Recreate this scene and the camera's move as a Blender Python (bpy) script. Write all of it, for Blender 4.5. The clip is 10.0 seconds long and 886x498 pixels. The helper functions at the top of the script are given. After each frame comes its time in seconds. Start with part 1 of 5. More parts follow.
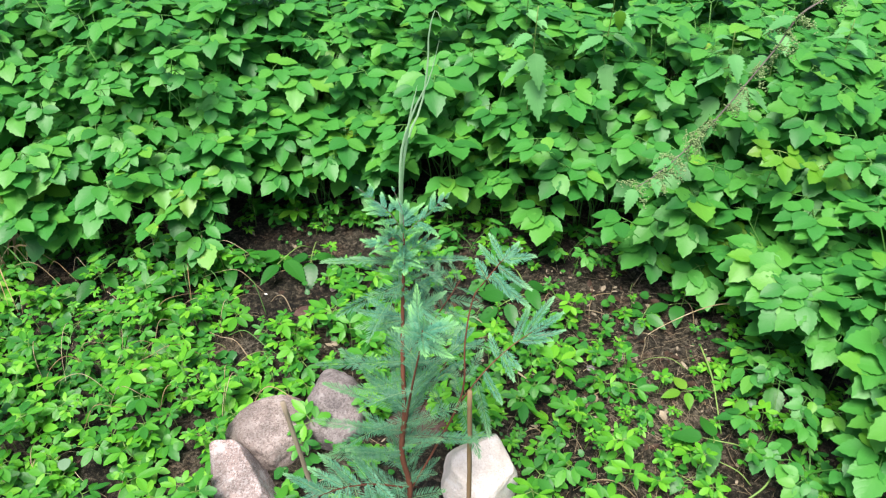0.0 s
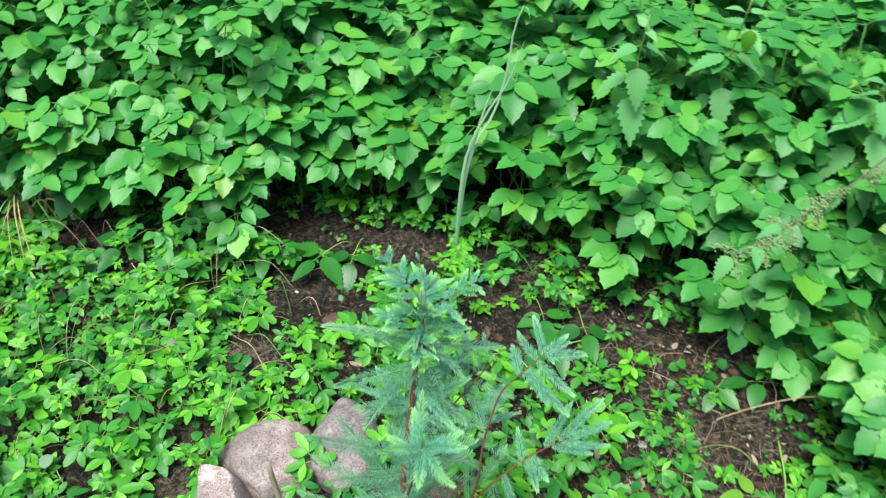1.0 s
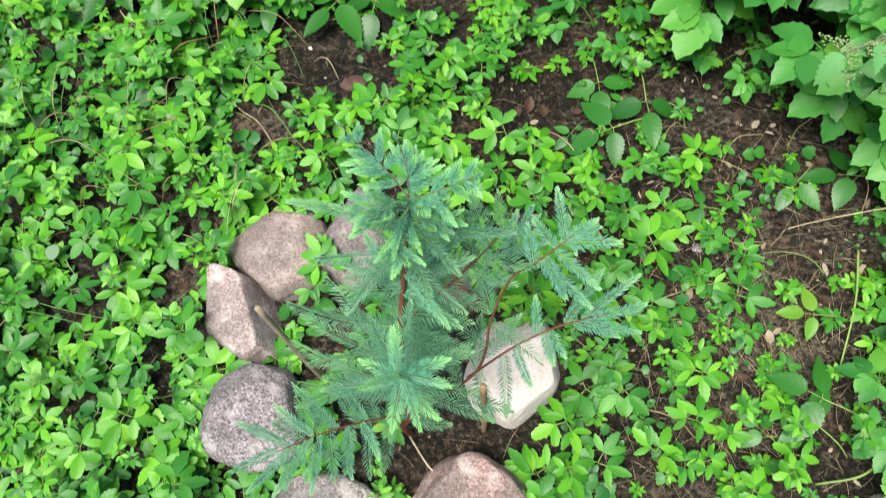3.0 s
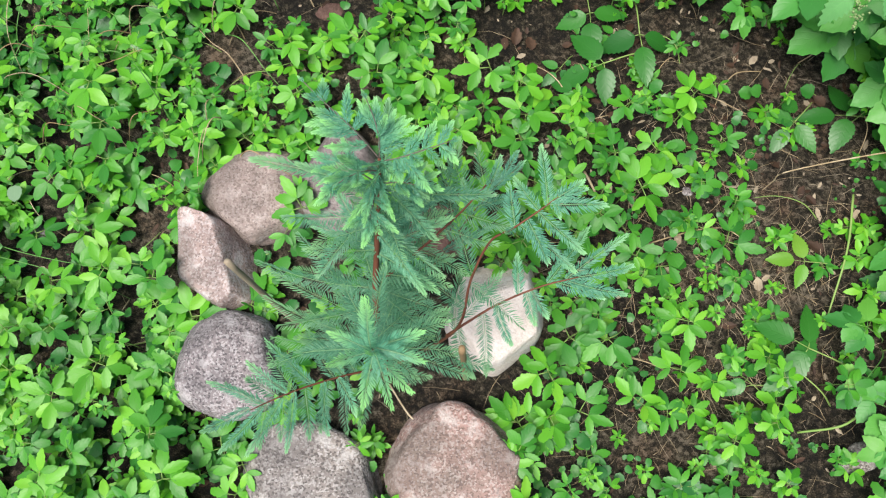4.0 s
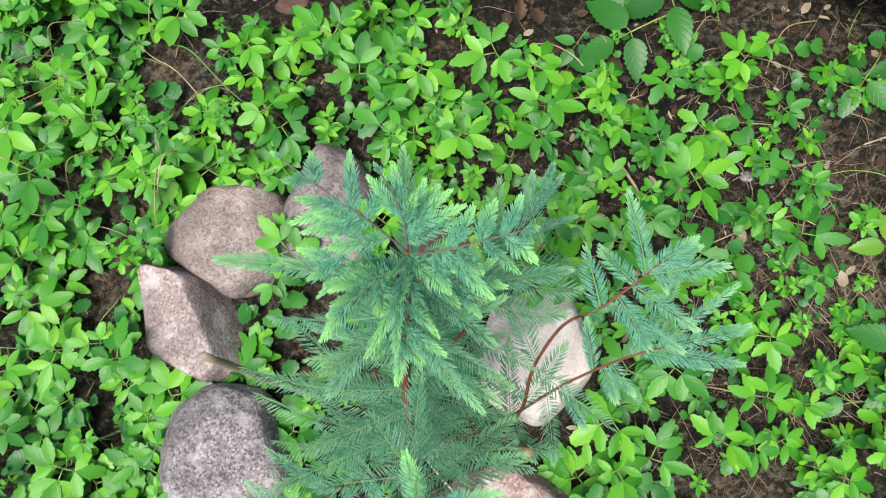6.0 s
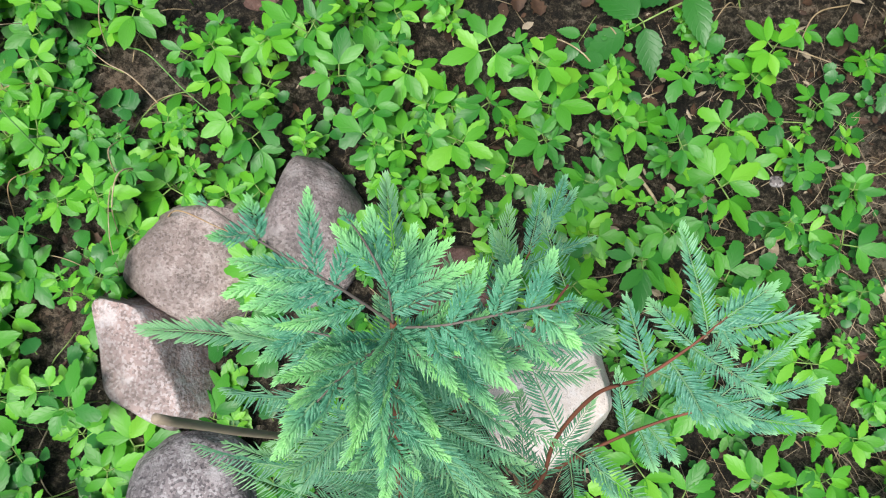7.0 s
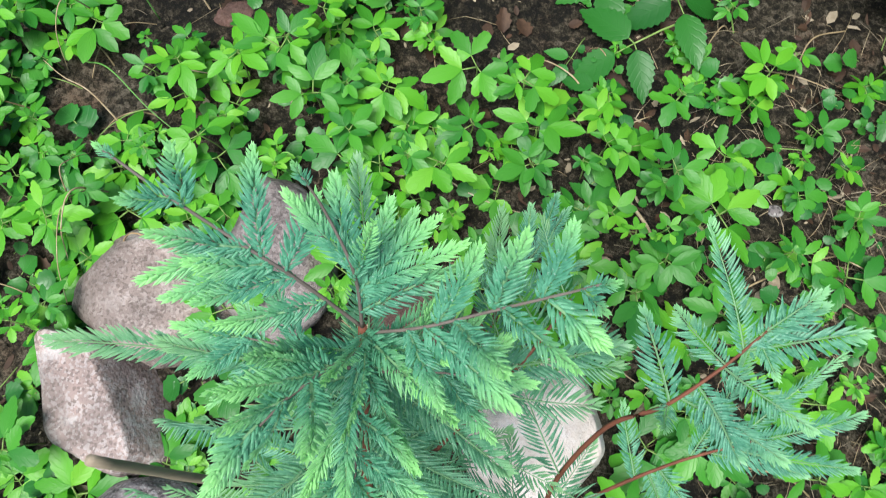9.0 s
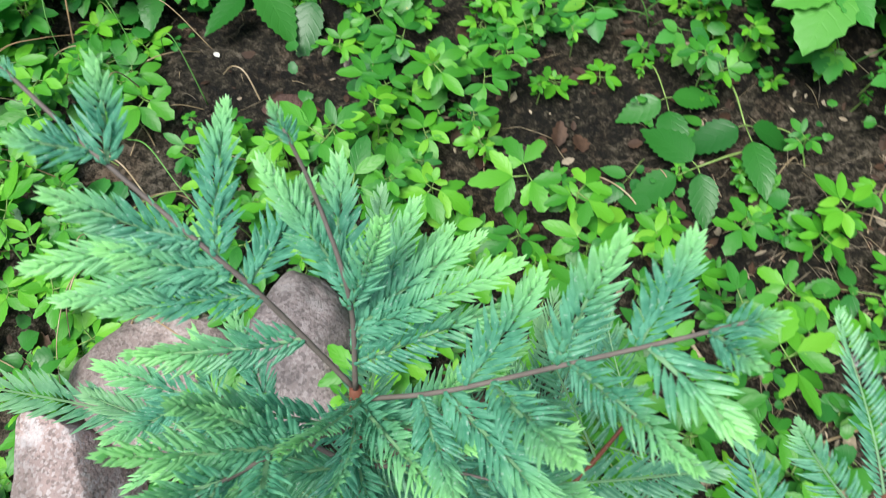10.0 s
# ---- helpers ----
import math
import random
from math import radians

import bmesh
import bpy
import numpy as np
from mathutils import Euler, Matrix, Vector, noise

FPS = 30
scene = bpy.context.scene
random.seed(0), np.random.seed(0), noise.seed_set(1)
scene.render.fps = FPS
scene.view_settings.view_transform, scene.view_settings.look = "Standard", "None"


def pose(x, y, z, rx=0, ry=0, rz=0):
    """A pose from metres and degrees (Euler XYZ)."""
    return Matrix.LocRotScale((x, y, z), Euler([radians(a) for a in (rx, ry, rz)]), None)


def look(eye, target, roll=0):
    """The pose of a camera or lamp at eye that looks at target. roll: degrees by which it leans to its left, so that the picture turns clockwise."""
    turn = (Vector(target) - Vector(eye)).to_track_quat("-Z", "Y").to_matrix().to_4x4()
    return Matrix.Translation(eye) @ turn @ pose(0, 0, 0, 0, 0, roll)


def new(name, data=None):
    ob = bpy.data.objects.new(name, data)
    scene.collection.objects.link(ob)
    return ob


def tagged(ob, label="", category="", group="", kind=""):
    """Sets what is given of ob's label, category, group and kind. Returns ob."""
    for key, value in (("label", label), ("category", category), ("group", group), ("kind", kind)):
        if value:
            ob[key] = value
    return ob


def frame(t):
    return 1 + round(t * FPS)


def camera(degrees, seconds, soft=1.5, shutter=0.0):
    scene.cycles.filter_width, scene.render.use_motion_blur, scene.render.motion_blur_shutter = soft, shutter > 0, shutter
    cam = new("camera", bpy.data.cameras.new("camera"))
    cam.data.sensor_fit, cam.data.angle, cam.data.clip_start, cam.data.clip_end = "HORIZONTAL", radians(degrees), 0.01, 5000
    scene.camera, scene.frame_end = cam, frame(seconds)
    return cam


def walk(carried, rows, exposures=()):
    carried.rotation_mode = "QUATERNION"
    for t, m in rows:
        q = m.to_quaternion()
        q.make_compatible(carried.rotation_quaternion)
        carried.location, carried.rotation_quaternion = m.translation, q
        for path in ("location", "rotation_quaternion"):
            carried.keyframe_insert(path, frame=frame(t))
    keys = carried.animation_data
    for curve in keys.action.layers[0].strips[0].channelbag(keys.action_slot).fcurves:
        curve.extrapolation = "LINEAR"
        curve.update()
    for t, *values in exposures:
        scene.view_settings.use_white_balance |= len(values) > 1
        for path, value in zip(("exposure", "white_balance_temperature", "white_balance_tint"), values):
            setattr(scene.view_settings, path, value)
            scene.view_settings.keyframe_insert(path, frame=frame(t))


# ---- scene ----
cam = camera(59.0, 10.0, soft=1.0, shutter=0.4)
METRES, EYE, TILT, LEAN, TURN = 1.5, 1.66, -42.0, 0.0, 0.0
ROWS = [
    (0.0, 0.0, 0.0, 0.0, 0.0, 0.0, -0.0),
    (0.5, -0.0015, 0.0749, 0.0584, 1.4, -1.9, -2.7),
    (1.0, 0.0383, 0.1914, 0.1395, 6.5, -4.71, -8.25),
    (1.5, 0.0603, 0.2721, 0.1981, 10.59, -9.25, -10.94),
    (2.0, 0.0642, 0.3393, 0.2361, 12.54, -16.52, -9.76),
    (2.5, 0.059, 0.3866, 0.2653, 12.46, -24.3, -8.15),
    (3.0, 0.0541, 0.4192, 0.2809, 12.12, -30.52, -7.4),
    (4.5, 0.0489, 0.5067, 0.2922, 11.19, -37.64, -8.43),
    (5.0, 0.0264, 0.5542, 0.2888, 9.35, -38.33, -6.82),
    (5.5, 0.0026, 0.6012, 0.264, 7.87, -38.77, -4.71),
    (7.0, -0.0213, 0.7412, 0.2018, 5.43, -38.95, -2.85),
    (7.5, -0.0175, 0.7653, 0.1653, 5.21, -37.66, -2.89),
    (8.0, -0.0162, 0.7714, 0.1566, 4.89, -36.86, -3.34),
    (8.5, -0.021, 0.7689, 0.1574, 4.44, -36.5, -3.96),
    (9.0, -0.0235, 0.7729, 0.1547, 4.44, -35.34, -4.26),
    (9.5, -0.0248, 0.7954, 0.1312, 6.43, -31.31, -5.41),
    (10.0, -0.023, 0.8127, 0.1048, 9.45, -25.84, -7.51),
]
cam.data.dof.use_dof, cam.data.dof.focus_distance, cam.data.dof.aperture_fstop = True, 0.45, 56.0
walk(cam, [(t, pose(0, 0, EYE, TILT, LEAN, TURN) @ pose(METRES * x, METRES * y, METRES * z, 90 + pitch, roll, yaw)) for t, x, y, z, yaw, pitch, roll in ROWS], exposures=[(0.0, 1.74, 6500, 10), (0.6, 1.74, 6350, 6), (1.0, 1.72, 6200, 3), (2.0, 1.70, 6250, 3), (3.0, 1.60, 6650, 8), (4.5, 1.43, 6500, 10), (5.5, 1.43, 6480, 10), (7.0, 1.40, 6350, 9), (8.0, 1.41, 6200, 6), (10.0, 1.47, 6200, 7)])

# ---- world and light: bright overcast sky ----
SUN_EL, SUN_AZ = 72.0, 215.0
world = bpy.data.worlds.new("sky")
scene.world = world
world.use_nodes = True
wn = world.node_tree
sky = wn.nodes.new("ShaderNodeTexSky")
sky.sky_type, sky.sun_disc = "NISHITA", False
sky.sun_elevation, sky.sun_rotation = radians(SUN_EL), radians(SUN_AZ)
sky.air_density, sky.dust_density, sky.ozone_density = 1.0, 3.0, 1.0
wn.links.new(sky.outputs[0], wn.nodes["Background"].inputs[0])
wn.nodes["Background"].inputs[1].default_value = 0.060
sun = new("sun", bpy.data.lights.new("sun", "SUN"))
sun.data.energy, sun.data.angle, sun.data.color = 2.2, radians(30), (1.0, 0.96, 0.9)
az, el = radians(SUN_AZ), radians(SUN_EL)
sun.matrix_basis = look((0, 0, 0), (-math.sin(az) * math.cos(el), -math.cos(az) * math.cos(el), -math.sin(el)))
sun.location = (0, 0, 20)

# ---- materials ----


def shader(name):
    m = bpy.data.materials.new(name)
    m.use_nodes = True
    t = m.node_tree
    return m, t, t.nodes["Principled BSDF"], t.nodes["Material Output"]


def put(t, kind, links=(), **values):
    n = t.nodes.new(kind)
    for k, v in values.items():
        if k.startswith("i_"):
            n.inputs[k[2:].replace("_", " ")].default_value = v
        elif k == "op":
            n.operation = v
    for a, b in links:
        t.links.new(a, n.inputs[b])
    return n


def calc(t, op, a, b=None):
    n = t.nodes.new("ShaderNodeMath")
    n.operation = op
    for i, v in enumerate((a, b)):
        if v is None:
            continue
        if isinstance(v, (int, float)):
            n.inputs[i].default_value = v
        else:
            t.links.new(v, n.inputs[i])
    return n.outputs[0]


def ramp(t, fac, stops):
    n = t.nodes.new("ShaderNodeValToRGB")
    while len(n.color_ramp.elements) < len(stops):
        n.color_ramp.elements.new(0.5)
    for e, (p, c) in zip(n.color_ramp.elements, stops):
        e.position = p
        e.color = (*c, 1) if len(c) == 3 else c
    t.links.new(fac, n.inputs[0])
    return n.outputs[0]


def blend(t, fac, a, b, kind="MIX"):
    n = t.nodes.new("ShaderNodeMix")
    n.data_type, n.blend_type = "RGBA", kind
    for i, v in ((0, fac), (6, a), (7, b)):
        if isinstance(v, (int, float)):
            n.inputs[i].default_value = v
        elif isinstance(v, tuple):
            n.inputs[i].default_value = (*v, 1)
        else:
            t.links.new(v, n.inputs[i])
    return n.outputs[2]


def grain(t, scale, detail=4.0, rough=0.6, coord=None):
    n = t.nodes.new("ShaderNodeTexNoise")
    n.inputs["Scale"].default_value, n.inputs["Detail"].default_value, n.inputs["Roughness"].default_value = scale, detail, rough
    if coord is None:
        coord = t.nodes.new("ShaderNodeTexCoord").outputs["Object"]
    t.links.new(coord, n.inputs["Vector"])
    return n.outputs[0]


def relief(t, height, strength, distance, target):
    n = t.nodes.new("ShaderNodeBump")
    n.inputs["Strength"].default_value, n.inputs["Distance"].default_value = strength, distance
    t.links.new(height, n.inputs["Height"])
    t.links.new(n.outputs[0], target.inputs["Normal"])
    return n


def leaf_material(name, stops, yellow, see_through, veins, rough=0.38, vein_light=0.14):
    """A leaf blade: hue by leaf, side veins from the leaf's own coordinates, light coming through."""
    m, t, bsdf, out = shader(name)
    geo = t.nodes.new("ShaderNodeNewGeometry")
    info = t.nodes.new("ShaderNodeObjectInfo")
    uv = t.nodes.new("ShaderNodeTexCoord").outputs["UV"]
    sep = put(t, "ShaderNodeSeparateXYZ", [(uv, 0)])
    pick = calc(t, "FRACT", calc(t, "ADD", geo.outputs["Random Per Island"], calc(t, "MULTIPLY", info.outputs["Random"], 3.7)))
    col = ramp(t, pick, stops)
    a = calc(t, "MULTIPLY", calc(t, "ABSOLUTE", calc(t, "SUBTRACT", sep.outputs[0], 0.5)), 2.0)
    wave = calc(t, "SINE", calc(t, "MULTIPLY", calc(t, "SUBTRACT", calc(t, "MULTIPLY", sep.outputs[1], veins), calc(t, "MULTIPLY", a, 1.7)), 6.283))
    side = calc(t, "POWER", calc(t, "MULTIPLY", calc(t, "ADD", wave, 1.0), 0.5), 14.0)
    mid = calc(t, "LESS_THAN", a, 0.05)
    vein = calc(t, "MAXIMUM", calc(t, "MULTIPLY", side, 0.55), mid)
    spots = grain(t, 60.0, 5.0)
    patch = grain(t, 14.0, 3.0)
    col = blend(t, calc(t, "MULTIPLY", patch, 0.35), col, blend(t, 1.0, col, (0.62, 0.72, 0.7), "MULTIPLY"))
    old = calc(t, "GREATER_THAN", calc(t, "ADD", pick, calc(t, "MULTIPLY", spots, 0.05)), yellow)
    col = blend(t, calc(t, "MULTIPLY", old, 0.75), col, (0.30, 0.34, 0.05))
    tip = blend(t, 1.0, col, (1.5, 1.35, 1.4), "MULTIPLY")
    col = blend(t, calc(t, "MULTIPLY", vein, vein_light), col, tip)
    t.links.new(col, bsdf.inputs["Base Color"])
    bsdf.inputs["Roughness"].default_value = rough
    bsdf.inputs["Specular IOR Level"].default_value = 0.40
    h = calc(t, "SUBTRACT", calc(t, "MULTIPLY", spots, 0.6), calc(t, "MULTIPLY", vein, 0.4))
    relief(t, h, 0.45, 0.0016, bsdf)
    tr = t.nodes.new("ShaderNodeBsdfTranslucent")
    t.links.new(blend(t, 1.0, col, (1.25, 1.3, 0.6), "MULTIPLY"), tr.inputs[0])
    mix = t.nodes.new("ShaderNodeMixShader")
    mix.inputs[0].default_value = see_through
    t.links.new(bsdf.outputs[0], mix.inputs[1])
    t.links.new(tr.outputs[0], mix.inputs[2])
    t.links.new(mix.outputs[0], out.inputs[0])
    return m


def plain_material(name, stops, scale, rough, bump=0.4, distance=0.002, stretch=(1, 1, 1), spec=0.3):
    m, t, bsdf, out = shader(name)
    co = t.nodes.new("ShaderNodeTexCoord").outputs["Object"]
    mp = put(t, "ShaderNodeMapping", [(co, 0)])
    mp.inputs["Scale"].default_value = stretch
    n = grain(t, scale, 6.0, 0.65, mp.outputs[0])
    n2 = grain(t, scale * 0.22, 3.0, 0.5, mp.outputs[0])
    info = t.nodes.new("ShaderNodeObjectInfo")
    f = calc(t, "ADD", calc(t, "MULTIPLY", n, 0.55), calc(t, "ADD", calc(t, "MULTIPLY", n2, 0.35), calc(t, "MULTIPLY", info.outputs["Random"], 0.1)))
    t.links.new(ramp(t, f, stops), bsdf.inputs["Base Color"])
    bsdf.inputs["Roughness"].default_value = rough
    bsdf.inputs["Specular IOR Level"].default_value = spec
    relief(t, n, bump, distance, bsdf)
    return m


def needle_material(name, dark, mid, tip, start, through_light):
    """Flat soft needles: blue-green, paler new growth towards the end of the spray (v) and of the needle (u)."""
    m, t, bsdf, out = shader(name)
    uv = t.nodes.new("ShaderNodeTexCoord").outputs["UV"]
    sep = put(t, "ShaderNodeSeparateXYZ", [(uv, 0)])
    info = t.nodes.new("ShaderNodeObjectInfo")
    col = blend(t, ramp(t, grain(t, 230.0, 2.0), [(0.36, (0, 0, 0)), (0.64, (1, 1, 1))]), dark, mid)
    col = blend(t, calc(t, "MULTIPLY", info.outputs["Random"], 0.6), col, blend(t, 1.0, col, (0.66, 0.78, 0.95), "MULTIPLY"))
    reach = calc(t, "ADD", sep.outputs[1], calc(t, "MULTIPLY", sep.outputs[0], 0.26))
    n = t.nodes.new("ShaderNodeMapRange")
    n.inputs[1].default_value, n.inputs[2].default_value = start, 1.02
    t.links.new(calc(t, "SUBTRACT", reach, calc(t, "MULTIPLY", info.outputs["Random"], 0.3)), n.inputs[0])
    col = blend(t, n.outputs[0], col, tip)
    rib = t.nodes.new("ShaderNodeMapRange")
    rib.inputs[1].default_value, rib.inputs[2].default_value, rib.inputs[3].default_value, rib.inputs[4].default_value = 0.0, 0.12, 0.7, 0.0
    t.links.new(sep.outputs[0], rib.inputs[0])
    col = blend(t, rib.outputs[0], col, (0.30, 0.50, 0.25))
    # Pale specks in the needle colour: waxy bloom and painted glints of dew.
    bloom_and_dew = calc(t, "GREATER_THAN", grain(t, 900.0, 2.0), 0.66)
    col = blend(t, calc(t, "MULTIPLY", bloom_and_dew, 0.45), col, (0.5, 0.62, 0.55))
    t.links.new(col, bsdf.inputs["Base Color"])
    bsdf.inputs["Roughness"].default_value = 0.5
    bsdf.inputs["Specular IOR Level"].default_value = 0.5
    tr = t.nodes.new("ShaderNodeBsdfTranslucent")
    t.links.new(col, tr.inputs[0])
    mix = t.nodes.new("ShaderNodeMixShader")
    mix.inputs[0].default_value = through_light
    t.links.new(bsdf.outputs[0], mix.inputs[1])
    t.links.new(tr.outputs[0], mix.inputs[2])
    t.links.new(mix.outputs[0], out.inputs[0])
    return m


def stone_material(name, base, pale, dark, blush, speck=0.3):
    """Field granite: mineral speckle, broad stains, pits, a few pale scuffs."""
    m, t, bsdf, out = shader(name)
    co = t.nodes.new("ShaderNodeTexCoord").outputs["Object"]
    v = t.nodes.new("ShaderNodeTexVoronoi")
    v.inputs["Scale"].default_value = 300.0
    t.links.new(co, v.inputs["Vector"])
    crystal = put(t, "ShaderNodeSeparateXYZ", [(v.outputs["Color"], 0)]).outputs[0]
    fine = grain(t, 170.0, 5.0, 0.7)
    broad = grain(t, 11.0, 5.0, 0.6)
    col = ramp(t, broad, [(0.3, base), (0.52, tuple(0.5 * (a + b) for a, b in zip(base, blush))), (0.7, blush)])
    col = blend(t, calc(t, "MULTIPLY", calc(t, "GREATER_THAN", crystal, 0.74), speck), col, pale)
    col = blend(t, calc(t, "MULTIPLY", calc(t, "LESS_THAN", crystal, 0.22), speck * 1.2), col, dark)
    scuff = ramp(t, grain(t, 22.0, 6.0, 0.7), [(0.52, (0, 0, 0)), (0.62, (1, 1, 1))])
    col = blend(t, calc(t, "MULTIPLY", scuff, 0.6), col, pale)
    stain = ramp(t, grain(t, 7.0, 4.0), [(0.42, (1, 1, 1)), (0.53, (0, 0, 0))])
    col = blend(t, calc(t, "MULTIPLY", stain, 0.5), col, dark)
    t.links.new(col, bsdf.inputs["Base Color"])
    bsdf.inputs["Roughness"].default_value = 0.78
    bsdf.inputs["Specular IOR Level"].default_value = 0.3
    h = calc(t, "ADD", calc(t, "MULTIPLY", fine, 0.5), calc(t, "ADD", calc(t, "MULTIPLY", crystal, 0.2), calc(t, "MULTIPLY", grain(t, 45.0, 6.0, 0.7), 1.0)))
    relief(t, h, 1.0, 0.005, bsdf)
    return m


def soil_material():
    """Moist crumbly garden soil: dark hollows, grey-brown crusts, fibres."""
    m, t, bsdf, out = shader("soil")
    broad = grain(t, 2.6, 4.0, 0.55)
    clod = grain(t, 75.0, 6.0, 0.7)
    fine = grain(t, 330.0, 4.0, 0.75)
    lump = t.nodes.new("ShaderNodeTexVoronoi")
    lump.inputs["Scale"].default_value = 140.0
    t.links.new(t.nodes.new("ShaderNodeTexCoord").outputs["Object"], lump.inputs["Vector"])
    crumb = put(t, "ShaderNodeSeparateXYZ", [(lump.outputs["Color"], 0)]).outputs[0]
    f = calc(t, "ADD", calc(t, "MULTIPLY", broad, 0.27), calc(t, "ADD", calc(t, "MULTIPLY", clod, 0.36), calc(t, "ADD", calc(t, "MULTIPLY", fine, 0.29), calc(t, "MULTIPLY", crumb, 0.08))))
    col = ramp(t, f, [(0.44, (0.004, 0.003, 0.0018)), (0.474, (0.0135, 0.0105, 0.0055)), (0.505, (0.038, 0.0310, 0.0180)), (0.536, (0.080, 0.064, 0.043)), (0.58, (0.185, 0.156, 0.116))])
    rust = ramp(t, grain(t, 9.0, 5.0, 0.6), [(0.52, (0, 0, 0)), (0.66, (1, 1, 1))])
    col = blend(t, calc(t, "MULTIPLY", rust, 0.30), col, blend(t, 1.0, col, (1.7, 0.95, 0.65), "MULTIPLY"))
    grit = ramp(t, grain(t, 420.0, 3.0, 0.8), [(0.60, (0, 0, 0)), (0.70, (1, 1, 1))])
    col = blend(t, calc(t, "MULTIPLY", grit, 0.45), col, (0.15, 0.115, 0.085))
    t.links.new(col, bsdf.inputs["Base Color"])
    bsdf.inputs["Roughness"].default_value = 0.72
    bsdf.inputs["Specular IOR Level"].default_value = 0.35
    relief(t, calc(t, "ADD", clod, calc(t, "ADD", calc(t, "MULTIPLY", fine, 0.4), calc(t, "MULTIPLY", crumb, 0.35))), 1.0, 0.02, bsdf)
    return m


M_SOIL = soil_material()
M_ELDER = leaf_material("elder_leaf", [(0.0, (0.034, 0.185, 0.034)), (0.3, (0.050, 0.240, 0.040)), (0.65, (0.070, 0.290, 0.044)), (0.93, (0.100, 0.330, 0.044)), (1.0, (0.135, 0.365, 0.038))], 1.03, 0.26, 6.0, 0.44, 0.10)
M_SPRIG = leaf_material("sprig_leaf", [(0.0, (0.018, 0.110, 0.018)), (0.5, (0.026, 0.145, 0.020)), (1.0, (0.0375, 0.185, 0.022))], 1.05, 0.22, 6.0)
M_YOUNG = leaf_material("young_leaf", [(0.0, (0.044, 0.220, 0.016)), (0.4, (0.080, 0.312, 0.018)), (0.75, (0.122, 0.400, 0.022)), (1.0, (0.185, 0.465, 0.034))], 1.03, 0.27, 4.0, 0.42, 0.08)
M_SEEDLING = leaf_material("seedling_leaf", [(0.0, (0.028, 0.165, 0.022)), (0.5, (0.048, 0.235, 0.022)), (1.0, (0.080, 0.310, 0.022))], 1.03, 0.25, 4.0, 0.42, 0.08)
M_ROUND = leaf_material("round_leaf", [(0.0, (0.020, 0.125, 0.024)), (0.5, (0.034, 0.175, 0.026)), (1.0, (0.058, 0.235, 0.026))], 1.03, 0.2, 4.0)
M_NETTLE = leaf_material("nettle_leaf", [(0.0, (0.100, 0.320, 0.095)), (0.5, (0.140, 0.375, 0.120)), (1.0, (0.180, 0.410, 0.145))], 1.04, 0.25, 9.0, 0.6)
M_YELLOW = leaf_material("yellowing_leaf", [(0.0, (0.13, 0.32, 0.025)), (0.5, (0.10, 0.31, 0.025)), (1.0, (0.19, 0.35, 0.035))], 1.1, 0.3, 6.0)
M_STALK = plain_material("green_stalk", [(0.3, (0.13, 0.24, 0.05)), (0.7, (0.24, 0.34, 0.10))], 60, 0.5, 0.2, 0.001)
M_PETIOLE = plain_material("leaf_stalk", [(0.3, (0.060, 0.190, 0.035)), (0.7, (0.130, 0.290, 0.065))], 60, 0.5, 0.2, 0.001)
M_NEEDLE = needle_material("needle_new", (0.082, 0.295, 0.165), (0.170, 0.455, 0.265), (0.35, 0.72, 0.27), 0.36, 0.40)
M_NEEDLE_MID = needle_material("needle_mid", (0.084, 0.285, 0.160), (0.190, 0.460, 0.280), (0.30, 0.60, 0.29), 0.66, 0.40)
M_NEEDLE_OLD = needle_material("needle_old", (0.088, 0.270, 0.140), (0.175, 0.405, 0.218), (0.26, 0.50, 0.24), 0.7, 0.45)
M_BARK = plain_material("red_bark", [(0.3, (0.090, 0.032, 0.019)), (0.55, (0.165, 0.058, 0.033)), (0.75, (0.25, 0.100, 0.060))], 90, 0.7, 0.5, 0.002, (1, 1, 0.25))
M_TWIG = plain_material("purple_twig", [(0.3, (0.085, 0.070, 0.060)), (0.7, (0.180, 0.150, 0.130))], 120, 0.6, 0.4, 0.001)
M_STAKE = plain_material("weathered_wood", [(0.3, (0.19, 0.145, 0.100)), (0.55, (0.32, 0.265, 0.190)), (0.75, (0.45, 0.385, 0.295))], 70, 0.8, 0.5, 0.002, (1, 1, 0.12))
M_CANE = plain_material("tan_cane", [(0.3, (0.20, 0.13, 0.065)), (0.55, (0.33, 0.22, 0.115)), (0.75, (0.45, 0.33, 0.19))], 60, 0.7, 0.4, 0.001, (1, 1, 0.1))
M_STRAW = plain_material("dry_straw", [(0.3, (0.18, 0.125, 0.065)), (0.5, (0.33, 0.25, 0.145)), (0.7, (0.56, 0.48, 0.35))], 80, 0.7, 0.3, 0.001)
M_DEAD = plain_material("dead_leaf", [(0.3, (0.020, 0.011, 0.007)), (0.5, (0.046, 0.025, 0.015)), (0.7, (0.110, 0.062, 0.036))], 50, 0.7, 0.6, 0.002)
M_GRASS = plain_material("grass_blade", [(0.3, (0.28, 0.50, 0.24)), (0.6, (0.44, 0.64, 0.40)), (0.8, (0.56, 0.72, 0.50))], 25, 0.45, 0.2, 0.001)
M_SEED = plain_material("seed_cluster", [(0.3, (0.13, 0.21, 0.075)), (0.55, (0.23, 0.33, 0.13)), (0.8, (0.34, 0.42, 0.20))], 300, 0.8, 0.5, 0.001)

# ---- builders ----
WHERE = {}


